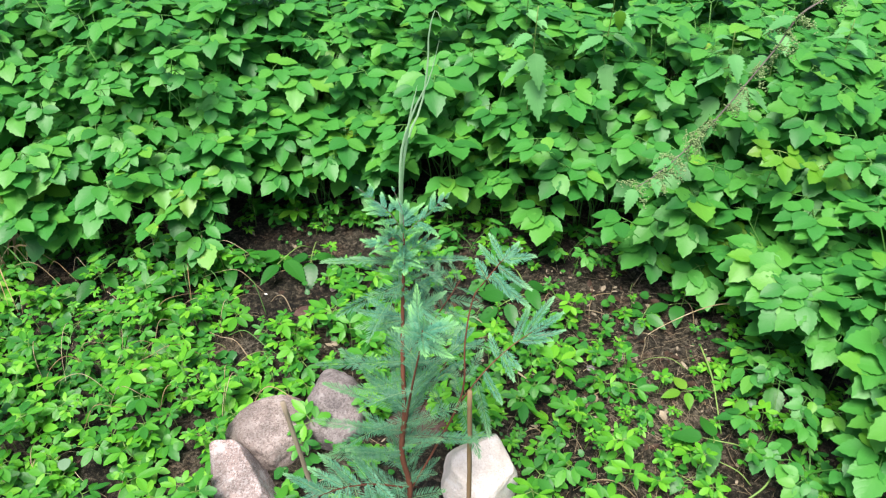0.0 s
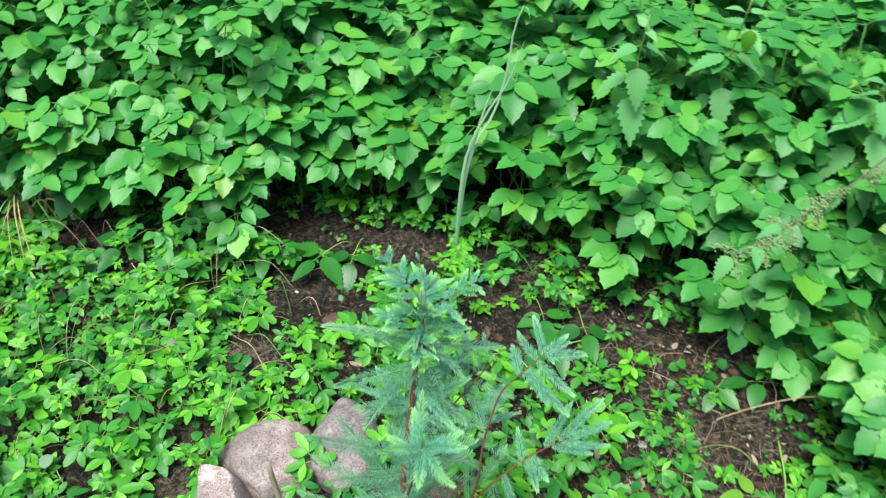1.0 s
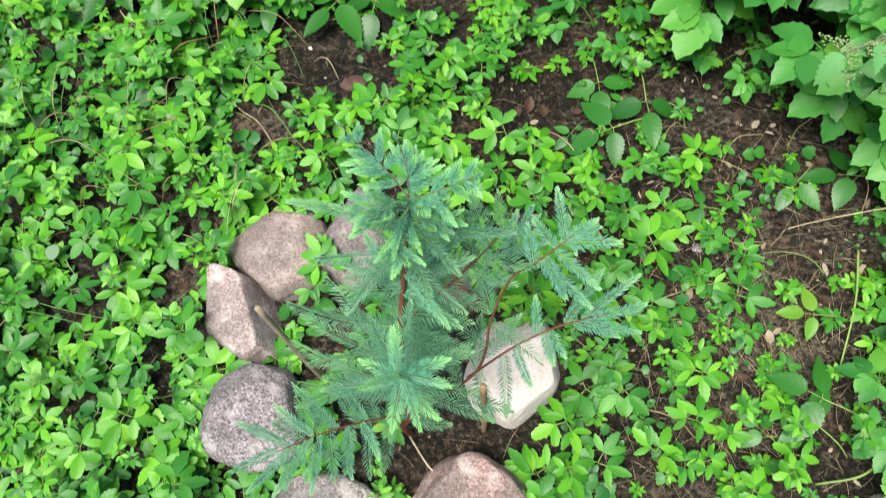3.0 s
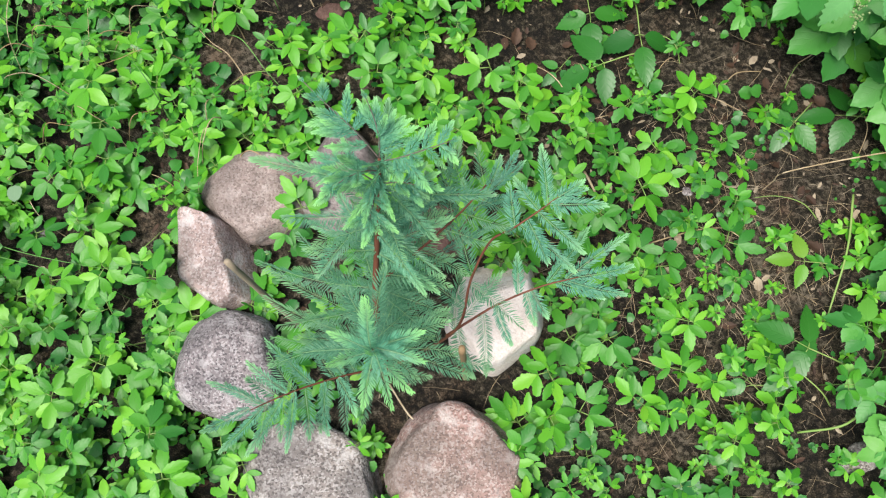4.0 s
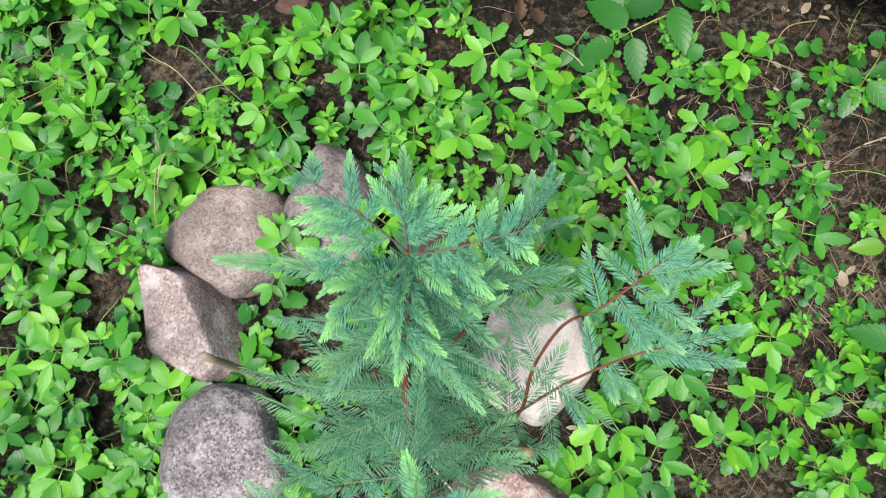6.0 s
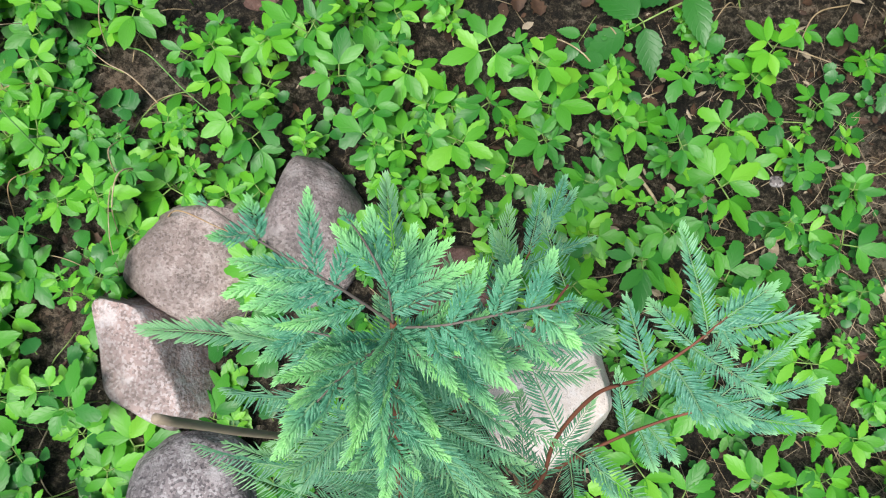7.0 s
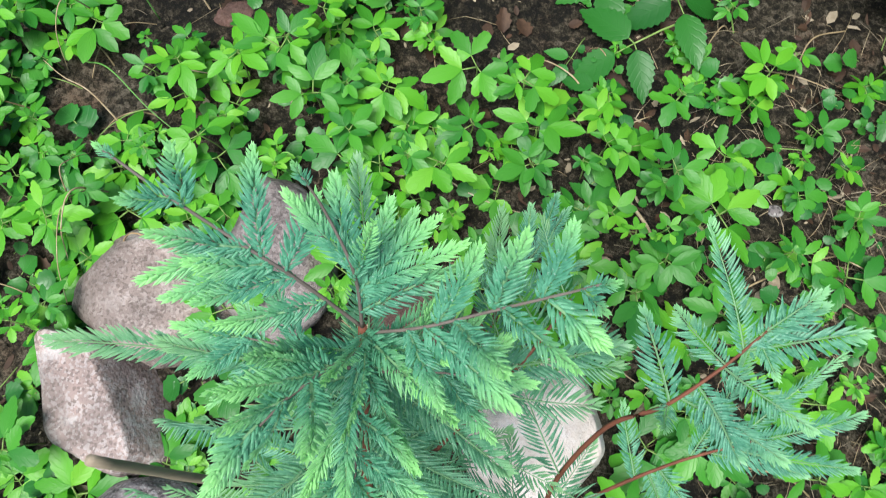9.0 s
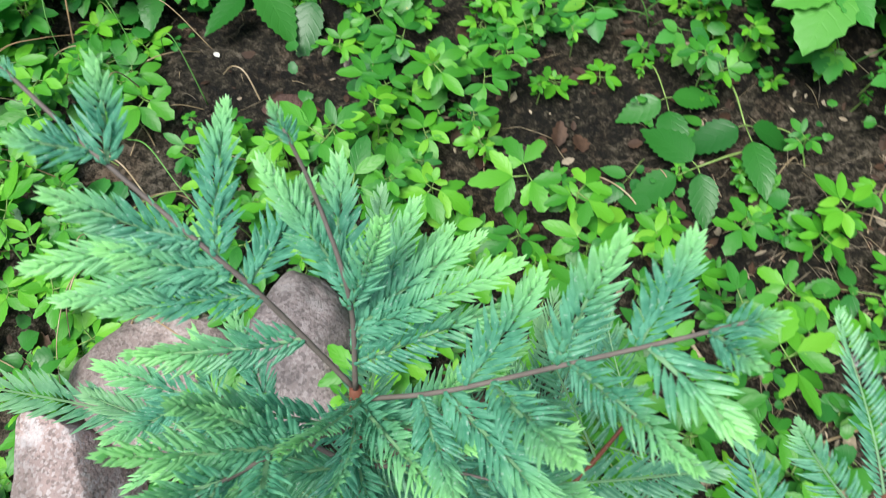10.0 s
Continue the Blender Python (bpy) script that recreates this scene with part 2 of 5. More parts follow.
class Geo:
    """Vertices, faces, leaf coordinates and material slots of one mesh."""

    def __init__(self):
        self.v, self.f, self.uv, self.mi = [], [], [], []

    def add(self, v, f, uv=None, slot=0):
        o = sum(len(a) for a in self.v)
        v = np.asarray(v, float)
        self.v.append(v)
        self.uv.append(np.zeros((len(v), 2)) if uv is None else np.asarray(uv, float))
        self.f.extend([tuple(i + o for i in q) for q in f])
        self.mi.extend([slot] * len(f))

    def merged(self):
        return np.concatenate(self.v), self.f, np.concatenate(self.uv), self.mi

    def mesh(self, name, mats, smooth=True):
        v, f, uv, mi = self.merged()
        return raw_mesh(name, v, f, uv, mi, mats, smooth)


def raw_mesh(name, v, f, uv, mi, mats, smooth=True):
    me = bpy.data.meshes.new(name)
    me.from_pydata(v.tolist(), [], f)
    for m in mats:
        me.materials.append(m)
    me.polygons.foreach_set("material_index", mi)
    me.polygons.foreach_set("use_smooth", [smooth] * len(f))
    idx = np.zeros(len(me.loops), int)
    me.loops.foreach_get("vertex_index", idx)
    me.uv_layers.new(name="leaf").data.foreach_set("uv", uv[idx].ravel())
    me.update()
    return me


def put_thing(name, me, m, label, category, group="", kind=""):
    ob = new(name, me)
    ob.matrix_basis = m
    WHERE[ob] = m
    return tagged(ob, label, category, group, kind)


def put_part(name, me, parent, m=None, label=""):
    """A part of a thing, at the world pose m (its thing's own, where none is given)."""
    ob = new(name, me)
    ob.parent = parent
    m = WHERE[parent] if m is None else m
    ob.matrix_basis = WHERE[parent].inverted() @ m
    WHERE[ob] = m
    return tagged(ob, label)


def spline(points, n):
    """Points evenly along a smooth line through the given ones."""
    p = [Vector(q) for q in points]
    p = [2 * p[0] - p[1], *p, 2 * p[-1] - p[-2]]
    out = []
    for i in range(n):
        s = i / (n - 1) * (len(p) - 3)
        k = min(int(s), len(p) - 4)
        u = s - k
        a, b, c, d = p[k:k + 4]
        out.append(0.5 * (2 * b + (c - a) * u + (2 * a - 5 * b + 4 * c - d) * u * u + (3 * b - a - 3 * c + d) * u ** 3))
    return out


def tube(geo, pts, radii, sides=6, slot=0, rough=0.0, rng=random):
    """A round stem along pts; radii at the start and the end, or for each point."""
    n = len(pts)
    if len(radii) == 2:
        radii = [radii[0] + (radii[1] - radii[0]) * i / (n - 1) for i in range(n)]
    v, f = [], []
    ref = Vector((0.31, 0.17, 0.94)).normalized()
    for i, p in enumerate(pts):
        d = (Vector(pts[min(i + 1, n - 1)]) - Vector(pts[max(i - 1, 0)])).normalized()
        x = d.cross(ref if abs(d.dot(ref)) < 0.95 else Vector((1, 0, 0))).normalized()
        y = d.cross(x)
        for k in range(sides):
            a = 2 * math.pi * k / sides
            r = radii[i] * (1 + rough * (rng.random() - 0.5))
            v.append(Vector(p) + (x * math.cos(a) + y * math.sin(a)) * r)
    for i in range(n - 1):
        for k in range(sides):
            f.append((i * sides + k, i * sides + (k + 1) % sides, (i + 1) * sides + (k + 1) % sides, (i + 1) * sides + k))
    f.append(tuple(reversed(range(sides))))
    f.append(tuple((n - 1) * sides + k for k in range(sides)))
    geo.add(v, f, slot=slot)


def leaflet(geo, m, length, width, rng, rows=10, teeth=0.08, fold=0.22, droop=0.25, power=0.7, tip=1.0, slot=0, base=0.0, lobe=0.0):
    """A toothed, folded and slightly quilted leaf blade along +y, its upper side to +z; lobe cuts it into three blunt lobes."""
    v, uv, f = [], [], []
    twist = rng.uniform(-0.25, 0.25)
    sway = rng.uniform(-0.12, 0.12)
    cols = (-1.0, -0.5, 0.0, 0.5, 1.0)
    top = max(((k / 50) ** power) * ((1 - k / 50) ** tip) for k in range(51))
    for i in range(rows + 1):
        s = i / rows
        w = 0.5 * width * ((s ** power) * ((1 - s) ** tip) / top + base * (1 - s) * (s > 0))
        w *= 1 - lobe * math.exp(-((s - 0.66) / 0.085) ** 2) + 0.45 * lobe * math.exp(-((s - 0.50) / 0.10) ** 2)
        for c in cols:
            edge = 1 + (teeth * (1 if i % 2 else -1) if abs(c) == 1 and 0 < i < rows else 0)
            x = c * w * edge
            y = length * (s + (teeth * 0.35 * (1 if i % 2 else 0) if abs(c) == 1 else 0))
            z = fold * abs(x) - 0.35 * fold * abs(c) * abs(x) - droop * length * s * s
            z += (0.013 * length * (1 if i % 2 else -1) if abs(c) == 0.5 else 0) + twist * x * s
            v.append(m @ Vector((x + sway * length * s * s, y, z)))
            uv.append((0.5 + 0.5 * c, s))
    for i in range(rows):
        for k in range(4):
            a = i * 5 + k
            f.append((a, a + 1, a + 6, a + 5))
    geo.add(v, f, uv, slot)


def frame_of(p, along, up):
    """A pose at p with +y along and +z near up."""
    y = Vector(along).normalized()
    x = y.cross(Vector(up))
    x = x.normalized() if x.length > 1e-4 else Vector((1, 0, 0))
    z = x.cross(y)
    return Matrix.Translation(p) @ Matrix((x, y, z)).transposed().to_4x4()


# ---- ground: one sheet of garden soil out to the horizon ----
PATCH = [(-0.46, 1.63, 0.18, 0.12, 1.0), (-0.50, 1.86, 0.30, 0.11, 1.0), (-0.26, 1.85, 0.22, 0.10, 0.9), (-0.55, 1.47, 0.10, 0.08, 0.8), (0.03, 1.60, 0.13, 0.08, 0.7), (0.20, 1.51, 0.15, 0.07, 0.7), (0.40, 1.66, 0.26, 0.10, 0.9), (0.37, 1.36, 0.10, 0.08, 0.45), (0.60, 1.46, 0.20, 0.15, 0.52), (0.64, 1.25, 0.16, 0.13, 0.42), (0.50, 1.09, 0.16, 0.10, 0.35), (0.32, 0.96, 0.09, 0.06, 0.5), (-0.08, 0.95, 0.24, 0.24, 0.75), (-1.15, 1.73, 0.30, 0.09, 0.75), (-0.50, 1.40, 0.11, 0.05, 0.75), (-0.63, 1.47, 0.07, 0.05, 0.6), (-0.60, 1.18, 0.06, 0.06, 0.7), (-0.63, 1.03, 0.04, 0.06, 0.6), (-0.66, 0.89, 0.04, 0.05, 0.6), (0.09, 1.39, 0.05, 0.04, 0.6), (-0.82, 0.88, 0.26, 0.26, 0.26)]


def ground_z(x, y):
    z = 0.016 * noise.noise(Vector((x * 2.3, y * 2.3, 0.3))) + 0.012 * noise.noise(Vector((x * 9, y * 9, 4.0))) + 0.009 * noise.noise(Vector((x * 25, y * 25, 7.0)))
    near = max(0.0, 1 - max(abs(x) / 3.0, abs(y - 1.3) / 3.0))
    return z * min(1.0, near * 4) - 0.012


def axis(lo, hi, step, far):
    a = list(np.arange(lo, hi + step / 2, step))
    d, left, right = step, [], []
    x = lo
    while x > -far:
        d *= 1.5
        x -= d
        left.append(x)
    d, x = step, hi
    while x < far:
        d *= 1.5
        x += d
        right.append(x)
    return left[::-1] + a + right


def build_ground():
    xs, ys = axis(-1.8, 1.6, 0.018, 600), axis(0.1, 2.2, 0.018, 600)
    v = [(x, y, ground_z(x, y)) for y in ys for x in xs]
    n = len(xs)
    f = [(j * n + i, j * n + i + 1, (j + 1) * n + i + 1, (j + 1) * n + i) for j in range(len(ys) - 1) for i in range(n - 1)]
    g = Geo()
    g.add(v, f)
    return put_thing("ground", g.mesh("ground", [M_SOIL]), Matrix(), "dark brown crumbly garden soil with bare patches", "ground", kind="structure")


build_ground()

# ---- ring of field stones ----


def stone(name_label, x, y, z, half, turn, cuts, mat, seed, sharp=2.3):
    bm = bmesh.new()
    bmesh.ops.create_icosphere(bm, subdivisions=5, radius=1.0)
    off = Vector((seed * 3.1, seed * 1.7, seed * 0.9))
    for w in bm.verts:
        d = w.co.normalized()
        r = (abs(d.x) ** sharp + abs(d.y) ** sharp + abs(d.z) ** sharp) ** (-1 / sharp)
        p = d * r
        p *= 1 + 0.10 * noise.noise(p * 1.3 + off)
        for nx, ny, nz, dist in cuts:
            n = Vector((nx, ny, nz)).normalized()
            over = p.dot(n) - dist
            p -= n * (max(over, 0.0) * 0.95 + 0.030 * math.exp(-abs(over) / 0.05))
        p *= 1 + 0.045 * noise.noise(p * 2.6 + off) + 0.020 * noise.noise(p * 6.5 + off) + 0.009 * noise.noise(p * 17.0 + off)
        w.co = Vector((p.x * half[0], p.y * half[1], p.z * half[2]))
    for q in bm.faces:
        q.smooth = True
    me = bpy.data.meshes.new("stone")
    bm.to_mesh(me)
    bm.free()
    me.materials.append(mat)
    return put_thing("stone", me, pose(x, y, z, 0, 0, turn), name_label, "stone", "stones round the sapling")


S_TAN = stone_material("granite_tan", (0.285, 0.234, 0.212), (0.48, 0.42, 0.39), (0.088, 0.068, 0.060), (0.305, 0.230, 0.203), 0.4)
S_DUN = stone_material("granite_dun", (0.195, 0.168, 0.162), (0.36, 0.325, 0.315), (0.066, 0.056, 0.055), (0.230, 0.182, 0.172), 0.4)
S_PINK = stone_material("granite_pink", (0.320, 0.258, 0.240), (0.58, 0.55, 0.54), (0.095, 0.078, 0.072), (0.380, 0.265, 0.236), 0.4)
S_GREY = stone_material("granite_grey", (0.220, 0.198, 0.202), (0.46, 0.435, 0.435), (0.062, 0.056, 0.060), (0.245, 0.206, 0.204), 0.6)
S_PALE = stone_material("granite_speckled", (0.275, 0.255, 0.245), (0.52, 0.495, 0.475), (0.075, 0.065, 0.062), (0.265, 0.220, 0.190), 0.6)
S_RED = stone_material("granite_red", (0.262, 0.220, 0.190), (0.52, 0.475, 0.44), (0.095, 0.072, 0.062), (0.350, 0.195, 0.168), 0.45)
S_CREAM = stone_material("pale_sandstone", (0.80, 0.715, 0.635), (0.88, 0.83, 0.79), (0.60, 0.50, 0.42), (0.79, 0.675, 0.585))
S_BRICK = stone_material("red_brown_stone", (0.098, 0.056, 0.045), (0.18, 0.12, 0.10), (0.05, 0.03, 0.025), (0.125, 0.064, 0.050))

stone("tan granite field stone, pear-shaped and smooth, in the ring", -0.43, 1.148, 0.006, (0.112, 0.098, 0.070), 12, [(-0.7, -0.75, 0.1, 0.80), (0.5, -0.9, 0.2, 0.90), (-0.75, 0.75, 0.3, 0.92), (0.1, 0.1, 1, 0.85)], S_TAN, 1)
stone("angular pink granite stone with a steep dark side", -0.466, 1.012, 0.016, (0.106, 0.134, 0.096), 42, [(1.0, -0.25, 0.38, 0.34), (-0.22, 0.0, 1, 0.60), (0.05, -1, 0.25, 0.80), (0.7, 0.75, 0.1, 0.56), (-0.85, 0.5, 0.1, 0.66), (-0.85, -0.55, 0.1, 0.72)], S_PINK, 2, 2.8)
stone("rounded grey speckled granite field stone", -0.372, 0.815, 0.028, (0.103, 0.10, 0.085), 0, [(0.2, -0.3, 1, 0.78), (1, 0.5, 0.2, 0.86)], S_GREY, 3)
stone("pale grey speckled granite stone, half sunk", -0.162, 0.650, 0.02, (0.136, 0.100, 0.085), -12, [(0, 0.3, 1, 0.72), (0.9, 0.6, 0.2, 0.84)], S_PALE, 4)
stone("flat-topped pinkish red granite stone", 0.074, 0.744, 0.018, (0.124, 0.106, 0.082), 8, [(0, 0.1, 1, 0.66), (-0.8, 0.5, 0.3, 0.84), (0.7, 0.8, 0.2, 0.86)], S_RED, 5, 2.7)
stone("pale cream sandstone block, angular with flat faces", 0.086, 1.028, 0.026, (0.094, 0.118, 0.088), -6, [(0.25, -0.1, 1, 0.66), (-0.45, 0.85, 0.55, 0.60), (0.9, 0.65, 0.25, 0.78), (0.85, -0.75, 0.25, 0.82), (-0.5, -1, 0.3, 0.82), (-1, 0.05, 0.25, 0.84)], S_CREAM, 6, 2.6)
stone("upright oval brownish grey granite stone", -0.278, 1.214, 0.010, (0.080, 0.108, 0.086), 8, [(0, -0.5, 0.8, 0.8), (-0.9, 0.6, 0.3, 0.82)], S_DUN, 7)
stone("low reddish brown stone under the branches", -0.06, 1.165, 0.0, (0.085, 0.05, 0.055), 8, [(0, 0, 1, 0.7)], S_BRICK, 8)
STONES = [(-0.43, 1.145, 0.105), (-0.465, 1.0, 0.095), (-0.372, 0.815, 0.105), (-0.165, 0.645, 0.11), (0.058, 0.735, 0.11), (0.086, 1.02, 0.10), (-0.268, 1.25, 0.085), (-0.06, 1.165, 0.06)]

# ---- the sapling: a young bald cypress with soft feathery sprays ----


def spray_mesh(name, mat, length, needle, gap, seed, curve, tight, half, crown=True):
    """One feathery spray along +y: a thin rachis with two ranks of flat needles."""
    rng = random.Random(seed)
    g = Geo()

    def spine(s):
        return Vector((0.04 * length * math.sin(2.2 * s + seed), length * s, curve * length * s * s))

    pairs = max(6, int(length / gap))
    v, f, uv, rings = [], [], [], 2 * pairs + 1
    for j in range(rings):
        q, r0 = j / (rings - 1), 0.0006 - 0.0003 * j / (rings - 1)
        p = spine(q)
        v += [p + Vector((-r0, 0, 0)), p + Vector((r0, 0, 0)), p + Vector((0, 0, r0))]
        uv += [(0, q)] * 3
        if j:
            a = 3 * j
            f += [(a, a + 1, a - 2, a - 3), (a + 1, a + 2, a - 1, a - 2), (a + 2, a, a - 3, a - 1)]
    for k in range(pairs):
        for side in (-1, 1, 0):
            if side == 0 and not crown:
                continue
            j = 2 * k + (1 if side == 1 else 0)
            s = j / (rings - 1)
            taper = min(1.0, 0.5 + 3.0 * s) * (0.5 + 0.5 * min(1.0, (1 - s) * length / (needle * 1.6)))
            ln = needle * taper * rng.uniform(0.82, 1.12) * (0.75 if side == 0 else 1)
            ang = radians(tight * (1 - 0.58 * s * s) + rng.uniform(-9, 9))
            lift = rng.uniform(-0.1, 0.35) + 0.5 * s * s
            root = 3 * j + (0 if side < 0 else 1 if side else 2)
            p = v[root]
            if side:
                d = Vector((side * math.sin(ang), math.cos(ang), lift)).normalized()
            else:
                d = Vector((rng.uniform(-0.8, 0.8), 1.0, rng.uniform(0.35, 1.1))).normalized()
            wv = d.cross(Vector((0, 0, 1))).normalized() * half
            up = wv.cross(d).normalized() * half * 0.55
            bend = Vector((0, 0.12 * ln, -0.14 * ln))
            m1, m2, e = p + d * ln * 0.3, p + d * ln * 0.78 + bend * 0.5, p + d * ln + bend
            o = len(v)
            v += [m1 + wv, m1 + up, m1 - wv, m2 + wv * 0.62, m2 + up * 0.6, m2 - wv * 0.62, e]
            f += [(root, o + 1, o), (root, o + 2, o + 1), (o, o + 1, o + 4, o + 3), (o + 1, o + 2, o + 5, o + 4), (o + 3, o + 4, o + 6), (o + 4, o + 5, o + 6)]
            uv += [(q, s) for q in (0.35, 0.35, 0.35, 0.75, 0.75, 0.75, 1)]
    for q in range(5):
        e = spine(1.0)
        root = 3 * (rings - 1) + q % 3
        d = Vector((rng.uniform(-0.5, 0.5), 1.0, rng.uniform(-0.1, 0.7))).normalized() * needle * rng.uniform(0.40, 0.65)
        o = len(v)
        v += [e + d * 0.5 + Vector((half, 0, 0)), e + d * 0.5 - Vector((half, 0, 0)), e + d]
        f += [(root, o, o + 2), (root, o + 2, o + 1)]
        uv += [(0.5, 1), (0.5, 1), (1, 1)]
    g.add(v, f, uv)
    return g.mesh(name, [mat], False)


NEW_L, OLD_L = (0.018, 0.028, 0.0375, 0.055, 0.072), (0.06, 0.085, 0.11, 0.135, 0.16)
SPRAY_NEW = {l: [spray_mesh("spray", M_NEEDLE, l, 0.0080, 0.00135, 10 * i + k, (0.05, 0.24, -0.16)[k], 47, 0.00066) for k in range(3)] for i, l in enumerate(NEW_L)}
SPRAY_OLD = {l: [spray_mesh("spray", M_NEEDLE_OLD, l, 0.0160, 0.0029, 10 * i + k, (-0.12, -0.34, 0.12)[k], 60, 0.00085, False) for k in range(3)] for i, l in enumerate(OLD_L)}


SPRAY_LONG = {l: [spray_mesh("spray", M_NEEDLE_OLD, l, 0.0120, 0.0023, 10 * i + k + 3, (-0.1, -0.2, 0.05)[k], 56, 0.00090, False) for k in range(3)] for i, l in enumerate((0.08, 0.11, 0.14))}
SPRAY_FRONT = {l: [spray_mesh("spray", M_NEEDLE, l, 0.0125, 0.0021, 10 * i + k + 7, (0.1, 0.2, -0.1)[k], 50, 0.00095, False) for k in range(3)] for i, l in enumerate((0.0375, 0.055, 0.072))}
SPRAY_MID = {l: [spray_mesh("spray", M_NEEDLE_MID, l, 0.0118, 0.0021, 10 * i + k + 5, (-0.05, 0.15, -0.2)[k], 54, 0.00090, False) for k in range(3)] for i, l in enumerate((0.0375, 0.055, 0.072, 0.09))}


def spray_of(meshes, length):
    best = min(meshes, key=lambda v: abs(v - length))
    return TREE_RNG.choice(meshes[best]), length / best


sapling = new("sapling")
WHERE[sapling] = Matrix.Translation((-0.08, 0.86, -0.01))
sapling.matrix_basis = WHERE[sapling]
tagged(sapling, "young bald cypress sapling with blue-green feathery sprays and reddish stems", "tree")
TREE_RNG = random.Random(5)


def branch(name, pts, radii, mat, label="", parent=None):
    line = spline(pts, 6 * len(pts))
    g = Geo()
    tube(g, [p - WHERE[sapling].translation for p in line], radii, 8, rough=0.18, rng=TREE_RNG)
    ob = put_part(name, g.mesh(name, [mat]), parent or sapling, WHERE[sapling], label)
    return ob, line


def sprays(ob, line, start, end, count, size0, size1, meshes, out=58, tilt=0.0, spin=None, fan=1.0):
    """Sprays alternating along a stem, lying flat, as parts of it."""
    r = TREE_RNG
    for k in range(count):
        s = start + (end - start) * (k + r.uniform(-0.2, 0.2)) / max(1, count - 1)
        s = min(max(s, 0.0), 1.0)
        i = min(int(s * (len(line) - 1)), len(line) - 2)
        p = line[i].lerp(line[i + 1], s * (len(line) - 1) - i)
        d = (line[i + 1] - line[i]).normalized()
        if spin is None:
            side = d.cross(Vector((0, 0, 1)))
            side = side.normalized() if side.length > 0.05 else Vector((1, 0, 0))
            over = side.cross(d)
            a = (0 if k % 2 else math.pi) + r.uniform(-0.75, 0.75)
            way = side * math.cos(a) + over * (0.75 * math.sin(a) - 0.12)
        else:
            a = radians(spin * k) + r.uniform(-0.3, 0.3)
            way = Vector((math.cos(a), math.sin(a), 0))
            if way.y < -0.65 and p.z < 0.62:
                way.y *= -1
        up = Vector((0, 0, 1))
        o = radians(out + r.uniform(-9, 9))
        along = d * math.cos(o) + way * math.sin(o) + Vector((0, 0, tilt + fan * r.uniform(-0.25, 0.25)))
        up = (up + Vector((r.uniform(-0.55, 0.55), r.uniform(-0.6, 0.3), 0)) + d * 0.3).normalized()
        size = (size0 + (size1 - size0) * k / max(1, count - 1)) * r.uniform(0.85, 1.12)
        me, k2 = spray_of(meshes, size)
        put_part("spray", me, ob, frame_of(p, along, up) @ Matrix.Scale(k2, 4))


def spray_tips(ob, line, tips, meshes):
    """Sprays from a place along the stem (0 to 1) to a tip."""
    for s, x, y, z in tips:
        i = min(int(s * (len(line) - 1)), len(line) - 2)
        p = line[i].lerp(line[i + 1], s * (len(line) - 1) - i)
        way = Vector((x, y, z)) - p
        me, k2 = spray_of(meshes, way.length)
        up = Vector((TREE_RNG.uniform(-0.35, 0.35), TREE_RNG.uniform(-0.85, 0.0), 1))
        put_part("spray", me, ob, frame_of(p, way, up) @ Matrix.Scale(k2, 4))


def end_spray(ob, line, size, meshes):
    d = (line[-1] - line[-3]).normalized()
    me, k2 = spray_of(meshes, size)
    put_part("spray", me, ob, frame_of(line[-1] - d * 0.004, d, (0, -0.4, 1)) @ Matrix.Scale(k2, 4))


trunk, t_line = branch("trunk", [(-0.08, 0.858, -0.03), (-0.088, 0.862, 0.09), (-0.068, 0.873, 0.20), (-0.082, 0.890, 0.31), (-0.075, 0.915, 0.41), (-0.076, 0.958, 0.52), (-0.074, 1.003, 0.62), (-0.071, 1.030, 0.69), (-0.069, 1.051, 0.757)], [0.0070 - 0.0053 * (k / 53) ** 1.3 for k in range(54)], M_BARK, "reddish brown slender bark stem")
sprays(trunk, t_line, 0.22, 0.40, 14, 0.080, 0.105, SPRAY_OLD, 68, 0.22, 137.5, 2.8)
sprays(trunk, t_line, 0.40, 0.64, 21, 0.110, 0.095, SPRAY_OLD, 68, 0.16, 137.5, 2.8)
sprays(trunk, t_line, 0.62, 0.86, 11, 0.095, 0.075, SPRAY_OLD, 74, 0.12, 137.5)
spray_tips(trunk, t_line, [(0.90, -0.216, 1.033, 0.685), (0.90, 0.048, 1.066, 0.688), (0.88, -0.165, 1.045, 0.695), (0.90, -0.093, 1.138, 0.700), (0.93, -0.016, 1.024, 0.740), (0.90, 0.000, 1.000, 0.690)], SPRAY_LONG)
spray_tips(trunk, t_line, [(0.99, -0.073, 1.025, 0.792), (0.98, -0.054, 1.011, 0.785), (0.99, -0.045, 1.024, 0.780), (0.99, -0.036, 1.040, 0.770), (0.95, -0.070, 0.987, 0.752), (0.94, -0.045, 1.000, 0.735), (0.96, -0.112, 1.032, 0.780), (0.93, -0.085, 0.985, 0.735), (0.92, -0.120, 1.010, 0.730), (0.93, -0.030, 1.075, 0.750)], SPRAY_NEW)
spray_tips(trunk, t_line, [(0.38, -0.21, 0.84, 0.36), (0.45, -0.235, 0.90, 0.42), (0.5, -0.22, 0.95, 0.47), (0.55, -0.20, 0.99, 0.50), (0.62, -0.22, 0.93, 0.55), (0.34, -0.20, 0.90, 0.31), (0.48, -0.19, 0.83, 0.44), (0.58, -0.17, 0.87, 0.53), (0.42, 0.06, 0.88, 0.38), (0.82, -0.19, 0.97, 0.62), (0.82, -0.14, 0.94, 0.60), (0.80, 0.01, 0.97, 0.60)], SPRAY_OLD)

